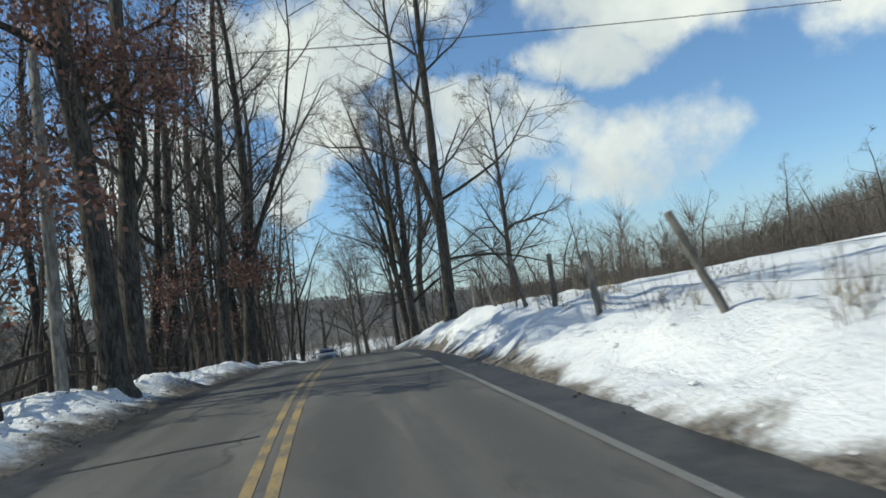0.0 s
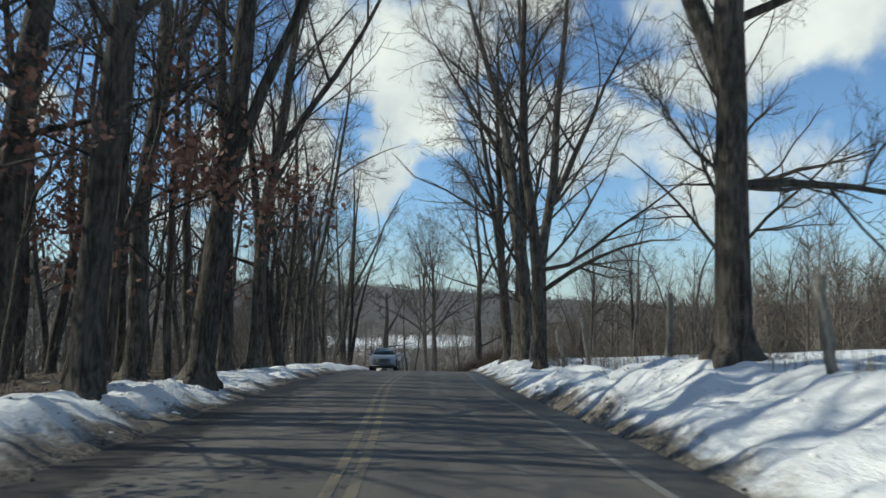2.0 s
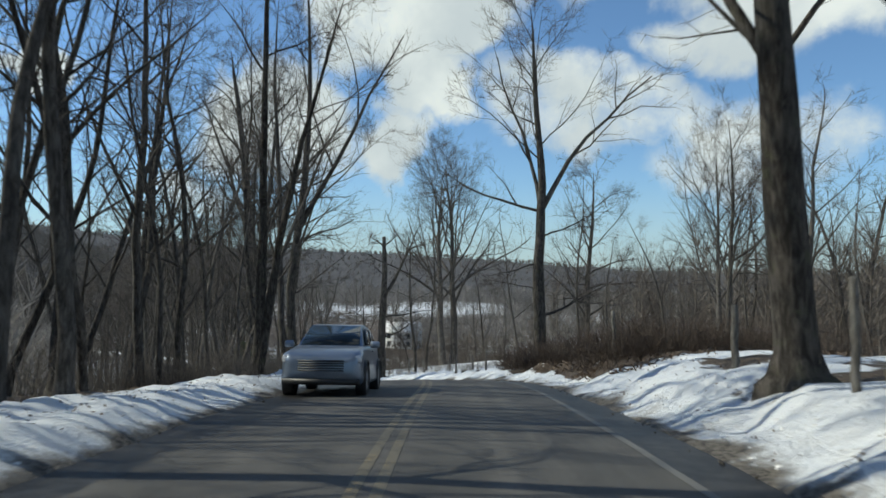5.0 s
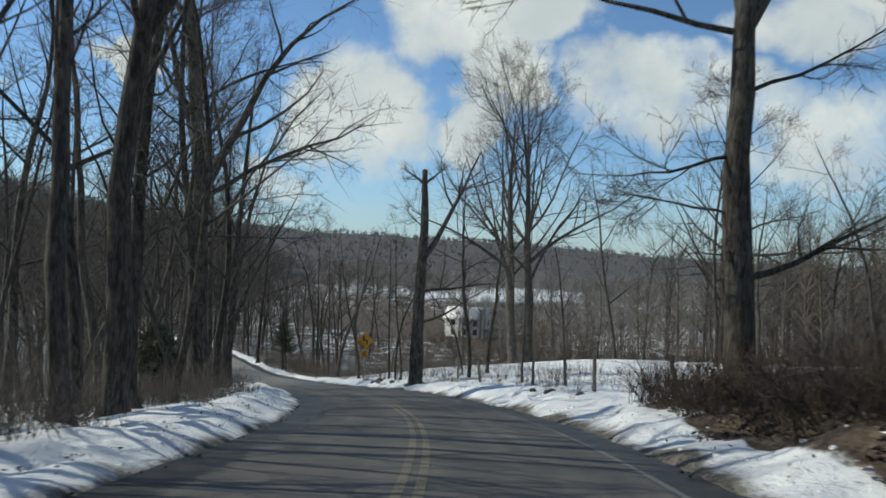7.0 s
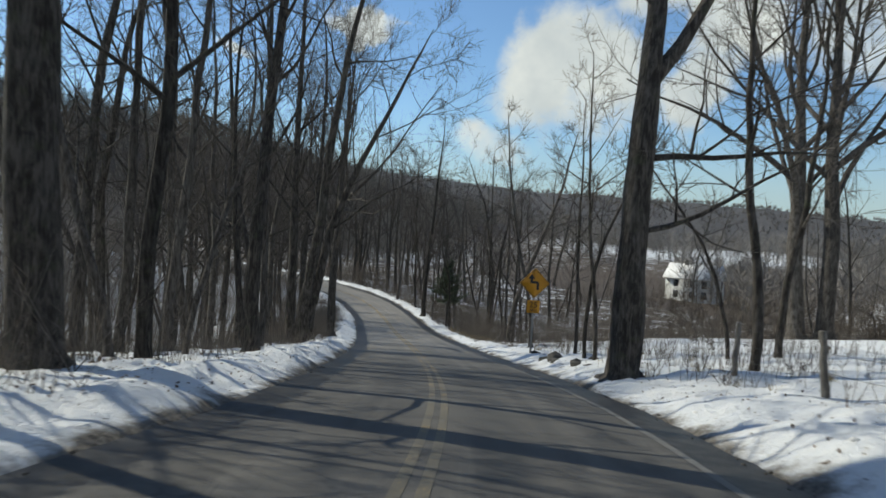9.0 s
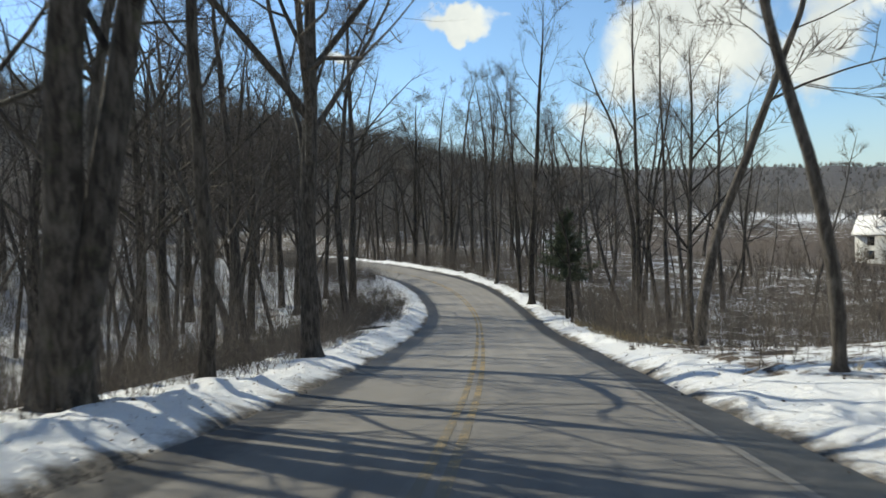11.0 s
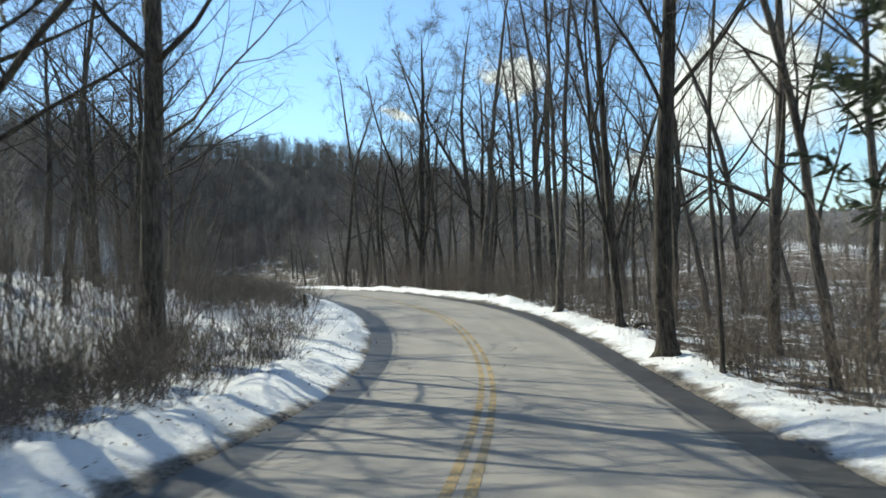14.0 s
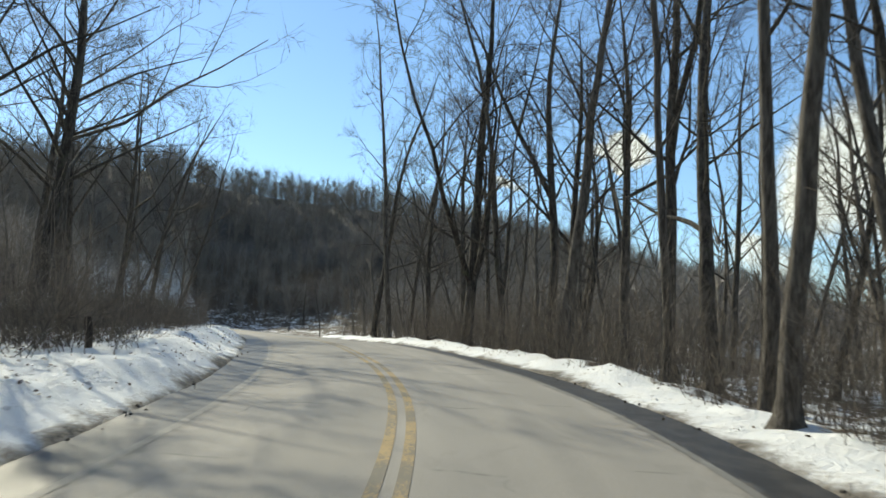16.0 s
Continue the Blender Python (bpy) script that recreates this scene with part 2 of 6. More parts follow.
def asphalt_material():
    """Worn grey asphalt; UV holds metres along and across the road."""
    m, nt, b = material("asphalt")
    uv = node(nt, "ShaderNodeUVMap", uv_map="along").outputs[0]
    sep = node(nt, "ShaderNodeSeparateXYZ", (0, uv))
    across = sep.outputs[1]
    vec = world_vec(nt)
    big = noise_tex(nt, stretched(nt, uv, (0.25, 1, 1)), 0.9, 5.0, 0.6)
    mid, fine = noise_tex(nt, vec, 3.0, 6.0, 0.65), noise_tex(nt, vec, 90.0, 3.0, 0.7)
    col = mix_col(nt, ramp(nt, fine, 0.3, 0.7), (0.10, 0.092, 0.082), (0.22, 0.203, 0.18))
    col = mix_col(nt, math_node(nt, "MULTIPLY", ramp(nt, big, 0.45, 0.7), 0.55), col, (0.27, 0.25, 0.222))
    patch = noise_tex(nt, stretched(nt, uv, (0.35, 1.3, 1)), 0.55, 2.0, 0.5)
    col = mix_col(nt, math_node(nt, "MULTIPLY", ramp(nt, patch, 0.52, 0.60), 0.45), col, (0.095, 0.088, 0.08))
    stain = noise_tex(nt, stretched(nt, uv, (0.5, 1.0, 1)), 1.6, 6.0, 0.7, 0.6)
    col = mix_col(nt, math_node(nt, "MULTIPLY", ramp(nt, stain, 0.54, 0.66), 0.5), col, (0.07, 0.064, 0.058))
    pale = noise_tex(nt, stretched(nt, uv, (0.12, 1.6, 1)), 0.8, 4.0, 0.6)
    col = mix_col(nt, math_node(nt, "MULTIPLY", ramp(nt, pale, 0.55, 0.7), 0.45), col, (0.30, 0.28, 0.25))
    # wheel tracks, polished darker, and the oil strip between them
    wob = math_node(nt, "ADD", across, math_node(nt, "MULTIPLY", math_node(nt, "SUBTRACT", big, 0.5), 0.5))
    for centre, half, k in ((0.45, 0.34, 0.5), (1.95, 0.34, 0.5), (-1.15, 0.36, 0.4), (-2.35, 0.34, 0.35), (1.2, 0.14, 0.45)):
        d = math_node(nt, "ABSOLUTE", math_node(nt, "SUBTRACT", wob, centre))
        col = mix_col(nt, math_node(nt, "MULTIPLY", ramp(nt, d, half * 1.6, half * 0.3), k), col, (0.085, 0.082, 0.078))
    # tree shade painted as darker tarmac under the woods; sunlit paleness past the bend
    unshaded = ramp(nt, sep.outputs[0], 205, 240)
    col = mix_col(nt, unshaded, mix_col(nt, 0.48, col, (0.026, 0.0255, 0.025)), mix_col(nt, 0.42, col, (0.36, 0.34, 0.31)))
    # wet, gritty verge of the tarmac
    edge = math_node(nt, "ABSOLUTE", math_node(nt, "ADD", wob, math_node(nt, "MULTIPLY", math_node(nt, "SUBTRACT", mid, 0.5), 0.5)))
    wet = ramp(nt, edge, 2.42, 2.66)
    col = mix_col(nt, math_node(nt, "MULTIPLY", wet, 0.94), col, mix_col(nt, ramp(nt, mid, 0.4, 0.65), (0.012, 0.0115, 0.011), (0.045, 0.041, 0.037)))
    # hairline cracks
    vor = node(nt, "ShaderNodeTexVoronoi", ("Vector", math_vec_warp(nt, vec)), feature="DISTANCE_TO_EDGE")
    vor.inputs["Scale"].default_value = 0.32
    crack = math_node(nt, "MULTIPLY", ramp(nt, vor.outputs["Distance"], 0.012, 0.003), ramp(nt, big, 0.5, 0.62))
    col = mix_col(nt, math_node(nt, "MULTIPLY", crack, 0.55), col, (0.03, 0.029, 0.028))
    nt.links.new(col, b.inputs["Base Color"])
    nt.links.new(ramp(nt, wet, 0, 1, 0.78, 0.5), b.inputs["Roughness"])
    b.inputs["Specular IOR Level"].default_value = 0.35
    bump(nt, b, math_node(nt, "ADD", fine, math_node(nt, "MULTIPLY", mid, 0.5)), 0.35, 0.008)
    return m


def math_vec_warp(nt, vec):
    n = nt.nodes.new("ShaderNodeTexNoise")
    n.inputs["Scale"].default_value = 1.2
    nt.links.new(vec, n.inputs["Vector"])
    s = node(nt, "ShaderNodeVectorMath", (0, n.outputs["Color"]), operation="SCALE")
    s.inputs["Scale"].default_value = 0.7
    return node(nt, "ShaderNodeVectorMath", (0, vec), (1, s.outputs[0]), operation="ADD").outputs[0]


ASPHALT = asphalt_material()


def paint_material(name, colour, worn, wear, rubbed):
    """Road paint, rubbed thin where the road runs under the trees."""
    m, nt, b = material(name)
    vec = world_vec(nt)
    n1, n2 = noise_tex(nt, vec, 26.0, 5.0, 0.7), noise_tex(nt, vec, 1.1, 4.0)
    y = node(nt, "ShaderNodeSeparateXYZ", (0, vec)).outputs[1]
    thin = math_node(nt, "MULTIPLY", math_node(nt, "MULTIPLY", ramp(nt, y, 16, 26), ramp(nt, y, 138, 118)), rubbed)
    f = ramp(nt, math_node(nt, "ADD", thin, math_node(nt, "ADD", math_node(nt, "MULTIPLY", n1, 0.5), math_node(nt, "MULTIPLY", n2, 0.5))), wear - 0.06, wear + 0.08)
    nt.links.new(mix_col(nt, f, colour, worn), b.inputs["Base Color"])
    b.inputs["Roughness"].default_value = 0.7
    return m


YELLOW_PAINT = paint_material("yellow_road_paint", (0.32, 0.22, 0.085), (0.125, 0.108, 0.078), 0.48, 0.085)
WHITE_PAINT = paint_material("white_road_paint", (0.29, 0.29, 0.275), (0.14, 0.135, 0.125), 0.385, 0.1)


def plain(name, colour, rough=0.6, metal=0.0, vary=0.12, scale=8.0):
    m, nt, b = material(name)
    n = noise_tex(nt, place_vec(nt), scale, 5.0, 0.65)
    hsv = node(nt, "ShaderNodeHueSaturation", ("Value", ramp(nt, n, 0.3, 0.7, 1 - vary, 1 + vary, False)))
    hsv.inputs["Color"].default_value = (*colour, 1)
    nt.links.new(hsv.outputs[0], b.inputs["Base Color"])
    b.inputs["Roughness"].default_value, b.inputs["Metallic"].default_value = rough, metal
    return m


TAR = plain("tar", (0.02, 0.02, 0.021), 0.5)
SIGN_YELLOW = plain("sign_yellow", (0.56, 0.255, 0.012), 0.5, 0, 0.06)
SIGN_BLACK = plain("sign_black", (0.012, 0.012, 0.012), 0.5)
GALV = plain("galvanised_steel", (0.30, 0.30, 0.30), 0.5, 0.8)
RUST = plain("rusty_steel", (0.10, 0.055, 0.035), 0.8, 0.3, 0.3)
WIRE = plain("wire", (0.05, 0.048, 0.045), 0.6, 0.5)
CABLE = plain("cable", (0.012, 0.012, 0.014), 0.6)
ROCK = plain("grey_rock", (0.06, 0.056, 0.05), 0.85, 0, 0.35, 3.0)
CAR_PAINT = plain("silver_blue_car_paint", (0.24, 0.28, 0.34), 0.28, 0.6, 0.04)
CAR_BLACK = plain("black_trim", (0.015, 0.015, 0.016), 0.5)
CAR_GLASS = plain("dark_car_glass", (0.018, 0.025, 0.03), 0.05, 0, 0.05)
TYRE = plain("tyre_rubber", (0.02, 0.02, 0.02), 0.85)
LAMP_GLASS = plain("headlamp_glass", (0.55, 0.56, 0.58), 0.1, 0.3, 0.05)
AMBER = plain("amber_lens", (0.55, 0.16, 0.03), 0.2, 0, 0.05)
HOUSE_WALL = plain("white_siding", (0.72, 0.72, 0.70), 0.7, 0, 0.06)
HOUSE_ROOF = plain("grey_roof", (0.16, 0.155, 0.15), 0.85)

# ---------------------------------------------------------------- mesh helpers
def mesh_from(name, verts, faces, mat=None, smooth=False):
    """A mesh from arrays; faces is one array or a list of arrays of 3 or 4 corners."""
    me = bpy.data.meshes.new(name)
    verts = np.asarray(verts, np.float32)
    groups = [np.asarray(f, np.int32) for f in (faces if isinstance(faces, list) else [faces]) if len(f)]
    me.vertices.add(len(verts))
    me.vertices.foreach_set("co", verts.ravel())
    loops = np.concatenate([g.ravel() for g in groups])
    sizes = np.concatenate([np.full(len(g), g.shape[1], np.int32) for g in groups])
    me.loops.add(len(loops))
    me.loops.foreach_set("vertex_index", loops)
    me.polygons.add(len(sizes))
    me.polygons.foreach_set("loop_start", np.concatenate([[0], np.cumsum(sizes)[:-1]]).astype(np.int32))
    if smooth:
        me.polygons.foreach_set("use_smooth", np.ones(len(sizes), bool))
    me.update(calc_edges=True)
    me.validate()
    if mat:
        me.materials.append(mat)
    return me


class Shape:
    """Collects vertices and faces."""

    def __init__(self):
        self.v, self.q, self.t, self.n = [], [], [], 0

    def add(self, v, q=(), t=()):
        v = np.asarray(v, float).reshape(-1, 3)
        if len(q):
            self.q.append(np.asarray(q) + self.n)
        if len(t):
            self.t.append(np.asarray(t) + self.n)
        self.v.append(v)
        self.n += len(v)

    def tube(self, pts, radii, sides, cap=False, rough=None):
        pts, radii = np.asarray(pts, float), np.asarray(radii, float)
        k = len(pts)
        tan = np.gradient(pts, axis=0)
        tan /= np.linalg.norm(tan, axis=1, keepdims=True) + 1e-9
        ref = np.array([1.0, 0, 0]) if abs(tan[0, 0]) < 0.8 else np.array([0, 1.0, 0])
        u = np.cross(tan, ref)
        u /= np.linalg.norm(u, axis=1, keepdims=True) + 1e-9
        w = np.cross(tan, u)
        a = np.arange(sides) * 2 * np.pi / sides
        ring = np.cos(a)[None, :, None] * u[:, None] + np.sin(a)[None, :, None] * w[:, None]
        swell = np.ones((k, sides))
        if rough is not None:       # knobbly sides, ribs running into the roots
            swell = 1 + rough.normal(0, 0.055, (k, sides))
            swell[:3] += 0.22 * np.cos(a * rough.randint(3, 6) + rough.uniform(0, 6))
        v = pts[:, None] + ring * (radii[:, None] * swell)[:, :, None]
        i, j = np.meshgrid(np.arange(k - 1), np.arange(sides), indexing="ij")
        b = i * sides
        j2 = (j + 1) % sides
        q = np.stack([b + j, b + j2, b + sides + j2, b + sides + j], -1).reshape(-1, 4)
        t = ()
        v = v.reshape(-1, 3)
        if cap:
            v = np.concatenate([v, pts[-1:]])
            top = (k - 1) * sides
            jj = np.arange(sides)
            t = np.stack([top + jj, top + (jj + 1) % sides, np.full(sides, k * sides)], -1)
        self.add(v, q, t)

    def spike(self, pts, r):
        """A three-sided tapering twig that ends in a point; cheap."""
        d = pts[-1] - pts[0]
        ref = np.array([0.3, 0.9, 0.2]) if abs(d[0]) > abs(d[1]) else np.array([0.9, 0.2, 0.3])
        u = np.cross(d, ref)
        u /= np.linalg.norm(u) + 1e-9
        w = np.cross(d, u)
        w /= np.linalg.norm(w) + 1e-9
        ring = np.array([u, -0.5 * u + 0.87 * w, -0.5 * u - 0.87 * w])
        if len(pts) == 2:
            self.add(np.concatenate([pts[0] + ring * r, pts[1:]]), (), [(0, 1, 3), (1, 2, 3), (2, 0, 3)])
        else:
            self.add(np.concatenate([pts[0] + ring * r, pts[1] + ring * r * 0.6, pts[2:]]), [(0, 1, 4, 3), (1, 2, 5, 4), (2, 0, 3, 5)], [(3, 4, 6), (4, 5, 6), (5, 3, 6)])

    def box(self, lo, hi, m=None):
        c = np.array([[x, y, z] for x in (lo[0], hi[0]) for y in (lo[1], hi[1]) for z in (lo[2], hi[2])], float)
        if m is not None:
            c = np.array([m @ Vector(p) for p in c])
        self.add(c, [(0, 1, 3, 2), (4, 6, 7, 5), (0, 4, 5, 1), (2, 3, 7, 6), (0, 2, 6, 4), (1, 5, 7, 3)])

    def data(self, name, mat, smooth=False):
        faces = []
        if self.q:
            faces.append(np.concatenate(self.q))
        if self.t:
            faces.append(np.concatenate(self.t))
        return mesh_from(name, np.concatenate(self.v), faces, mat, smooth)


def part(name, data, parent, label=""):
    ob = new(name, data)
    ob.parent = parent
    if label:
        ob["label"] = label
    return ob


def thing(name, label, category, group="", kind=""):
    return tagged(new(name), label, category, group, kind)


# ---------------------------------------------------------------- the road and the lie of the land
# station (about one a second of driving), then the crown of the road in metres
ROAD = [
    (0, -0.37, 0.01, -1.35),
    (1, 0.45, 11.04, -1.07),
    (2, 1.57, 21.91, -1.07),
    (3, 2.67, 32.48, -1.31),
    (4, 3.58, 43.08, -1.67),
    (5, 5.00, 53.90, -2.12),
    (6, 6.48, 65.19, -2.77),
    (7, 7.94, 76.33, -3.74),
    (8, 8.55, 87.95, -5.10),
    (9, 7.69, 99.75, -6.68),
    (10, 5.24, 111.57, -8.25),
    (11, 1.67, 123.11, -9.93),
    (12, -2.17, 134.26, -11.53),
    (13, -5.98, 144.40, -12.84),
    (14, -9.91, 154.44, -14.03),
    (15, -13.77, 163.90, -14.82),
    (16, -17.92, 172.32, -14.95),
    (17, -23.45, 180.21, -14.53),
    (18, -30.53, 187.16, -14.24),
    (19, -38.31, 193.60, -14.09),
    (20, -46.42, 199.90, -14.16),
    (21, -54.64, 206.19, -14.21),
    (22, -62.94, 212.46, -14.30),
]
_r = np.array(ROAD, float)
back = _r[0] + (_r[0] - _r[1]) * np.arange(8, 0, -1)[:, None] * np.array([1, 1, 1, 0.4])
ahead_dir = np.array([1, -9.6, 5.9, 0.02])
more = _r[-1] + ahead_dir * np.arange(1, 9)[:, None]
_r = np.concatenate([back, _r, more])


def spline(knots, values, at):
    """Natural cubic spline through columns of values."""
    n, h = len(knots), np.diff(knots)
    A, B = np.eye(n), np.zeros((n, n))
    for i in range(1, n - 1):
        A[i, i - 1], A[i, i], A[i, i + 1] = h[i - 1], 2 * (h[i - 1] + h[i]), h[i]
        B[i, i - 1], B[i, i], B[i, i + 1] = 6 / h[i - 1], -6 / h[i - 1] - 6 / h[i], 6 / h[i]
    M = np.linalg.solve(A, B @ values)
    i = np.clip(np.searchsorted(knots, at) - 1, 0, n - 2)
    a = ((knots[i + 1] - at) / h[i])[:, None]
    b = 1 - a
    return a * values[i] + b * values[i + 1] + ((a**3 - a) * M[i] + (b**3 - b) * M[i + 1]) * (h[i] ** 2)[:, None] / 6


ST = np.arange(_r[0, 0], _r[-1, 0] + 0.01, 0.05)           # stations
CL = spline(_r[:, 0], _r[:, 1:], ST)                       # centre line
TAN = np.gradient(CL[:, :2], axis=0)
TAN /= np.linalg.norm(TAN, axis=1, keepdims=True)
RIGHT = np.stack([TAN[:, 1], -TAN[:, 0]], 1)
ARC = np.concatenate([[0], np.cumsum(np.linalg.norm(np.diff(CL, axis=0), axis=1))])


def along(t, d):
    """Plan position at station t, d metres right of the crown."""
    x = np.interp(t, ST, CL[:, 0]) + d * np.interp(t, ST, RIGHT[:, 0])
    y = np.interp(t, ST, CL[:, 1]) + d * np.interp(t, ST, RIGHT[:, 1])
    return x, y


def nearest(x, y):
    """Station, signed distance and road level for plan points."""
    x, y = np.ravel(x), np.ravel(y)
    t, d, z = np.empty(len(x)), np.empty(len(x)), np.empty(len(x))
    cl, st, rt = CL[::4], ST[::4], RIGHT[::4]
    for a in range(0, len(x), 4000):
        s = slice(a, a + 4000)
        dx, dy = x[s, None] - cl[None, :, 0], y[s, None] - cl[None, :, 1]
        i = (dx**2 + dy**2).argmin(1)
        k = np.arange(len(i))
        ex, ey = dx[k, i], dy[k, i]
        lat, lon = ex * rt[i, 0] + ey * rt[i, 1], -ex * rt[i, 1] + ey * rt[i, 0]
        step = np.clip(lon / 2.2, -0.5, 0.5) * 0.2
        tt = st[i] + step
        inner = np.abs(lon) < 2.3
        t[s], d[s] = tt, np.where(inner, lat, np.sign(lat + 1e-9) * np.hypot(ex, ey))
        z[s] = np.interp(tt, ST, CL[:, 2])
    return t, d, z


LEFT_A = [3.2, 3.6, 4.3, 6, 10, 20, 40, 80]
LEFT_Z = {-9: [0, .14, .4, .35, .25, -.2, -1, -2], 0: [0, .14, .4, .35, .25, -.2, -1, -2], 4: [0, .08, .24, .18, 0, -.5, -2, -4], 7: [0, .08, .22, .08, -.35, -1.1, -2.5, -4],
          10: [0, .1, .26, .15, -.05, -.35, -1, -1], 13: [0, .08, .25, .1, -.8, -2.2, -2.8, -1], 16: [0, .08, .3, .25, 0, -.2, 1, 7], 20: [0, .1, .35, .4, .5, 2, 7, 18], 31: [0, .1, .35, .4, .5, 2, 7, 18]}
RIGHT_A = [3.2, 3.6, 4.4, 5.2, 7, 12, 25, 50, 90]
RIGHT_Z = {-9: [0, .15, .4, .6, .75, 1.1, 2.4, 4.8, 6.5], 1: [0, .15, .42, .66, .8, 1.1, 2.2, 4.2, 5.5], 2.1: [0, .25, .7, 1.0, 1.1, 1.3, 2.2, 3.6, 4.2], 3: [0, .2, .6, .98, 1.05, 1.2, 1.8, 2.5, 2.8], 3.8: [0, .15, .4, .55, .7, .95, 1.4, 1.8, 1.8], 5: [0, .12, .34, .5, .6, .85, 1.3, 1.6, 1.4],
           7: [0, .1, .35, .7, 1.0, .8, .6, .2, -1], 8.5: [0, .1, .3, .5, .6, .5, .3, -.5, -2], 10: [0, .1, .3, .45, .55, .8, 1.2, .8, -1], 12: [0, .1, .25, .35, .5, 1.0, 1.7, 1, -1],
           14: [0, .08, .2, 0, -.5, -.8, -1, -1.5, -2], 16: [0, .08, .15, -.1, -.5, -.9, -1.2, -1, -1], 20: [0, .1, .2, .1, -.3, -.6, -.8, 0, 1], 31: [0, .1, .2, .1, -.3, -.6, -.8, 0, 1]}


def table(t, a, grid_a, rows):
    ks = sorted(rows)
    vals = np.array([np.interp(a, grid_a, rows[k]) for k in ks])
    f = np.interp(t, ks, np.arange(len(ks)))
    i = np.clip(f.astype(int), 0, len(ks) - 2)
    w = f - i
    w = w * w * (3 - 2 * w)
    n = np.arange(len(t))
    return vals[i, n] * (1 - w) + vals[i + 1, n] * w


def lattice(ix, iy, seed):
    h = np.sin(ix * 127.1 + iy * 311.7 + seed * 74.7) * 43758.5453
    return h - np.floor(h)


def vnoise(x, y, scale, seed=0):
    """Smooth value noise, 0 to 1."""
    x, y = np.asarray(x) / scale, np.asarray(y) / scale
    ix, iy = np.floor(x), np.floor(y)
    fx, fy = x - ix, y - iy
    fx, fy = fx * fx * (3 - 2 * fx), fy * fy * (3 - 2 * fy)
    a, b = lattice(ix, iy, seed), lattice(ix + 1, iy, seed)
    c, d = lattice(ix, iy + 1, seed), lattice(ix + 1, iy + 1, seed)
    return (a * (1 - fx) + b * fx) * (1 - fy) + (c * (1 - fx) + d * fx) * fy


def bell(x, y, cx, cy, sx, sy, turn=0.0):
    c, s = math.cos(radians(turn)), math.sin(radians(turn))
    u, v = (x - cx) * c + (y - cy) * s, -(x - cx) * s + (y - cy) * c
    return np.exp(-((u / sx) ** 2) - (v / sy) ** 2)


def country(x, y):
    """The wider valley: level floor, a wooded hill left of the bends, far ridges."""
    z = -18 + 5 * (vnoise(x, y, 90, 3) - 0.5) + 2 * (vnoise(x, y, 30, 5) - 0.5)
    z = z + 56 * bell(x, y, -215, 300, 130, 75, 35) + 10 * bell(x, y, -110, 420, 120, 70, 20)
    z = z + 5 * bell(x, y, 40, 520, 220, 120, 0) + 5 * bell(x, y, 150, 330, 120, 140, 0) + 12 * bell(x, y, 230, 90, 110, 150, 0)
    z = z + 6 * bell(x, y, -160, 20, 110, 120, 0) + 34 * bell(x, y, 140, 55, 80, 120, 0)
    r = np.hypot(x, y - 100)
    az = np.arctan2(-x, y - 100)
    ridge = 78 + 60 * np.exp(-((az - 0.46) / 0.24) ** 2) + 16 * np.sin(az * 3.1 + 0.6) + 9 * np.sin(az * 7.3 + 2) + 5 * (vnoise(az * 60, r * 0, 1.0, 9) - 0.5)
    f = np.clip((r - 900) / 900, 0, 1)
    z = z + ridge * f * f * (3 - 2 * f)
    return z


def land(x, y, rough=True):
    """Ground level, station, side distance."""
    x, y = np.ravel(np.asarray(x, float)), np.ravel(np.asarray(y, float))
    t, d, zr = nearest(x, y)
    a = np.abs(d)
    waver = 0.75 * (vnoise(x, y, 2.3, 41) - 0.5) + 0.35 * (vnoise(x, y, 0.8, 42) - 0.5) if rough else 0.0
    b = a - waver * np.clip((8 - a) / 3, 0, 1)
    prof = np.where(d < 0, table(t, b, LEFT_A, LEFT_Z), table(t, b, RIGHT_A, RIGHT_Z))
    prof = prof * np.clip((a - 3.2) / 0.5, 0, 1)
    f = np.clip((a - 28) / 90, 0, 1)
    f = f * f * (3 - 2 * f)
    z = (zr + prof) * (1 - f) + country(x, y) * f
    if rough:
        w = np.clip((a - 3.25) / 0.9, 0, 1)
        crest = (1.0 + 0.8 * np.clip((6.5 - a) / 2, 0, 1)) * np.interp(t, [3, 4, 11, 12.5], [1.0, 0.75, 0.75, 0.5])
        lump = crest * (0.20 * (vnoise(x, y, 1.7, 1) - 0.5) + 0.17 * (vnoise(x, y, 0.7, 2) - 0.5) + 0.13 * (vnoise(x, y, 0.33, 4) - 0.5))
        big = 0.5 * (vnoise(x, y, 9, 7) - 0.5)
        calm = np.where((d > 8) & (t < 6.5), 0.45, 1.0)
        z = z + w * lump * calm + np.clip((a - 6) / 8, 0, 1) * big
    return z, t, d


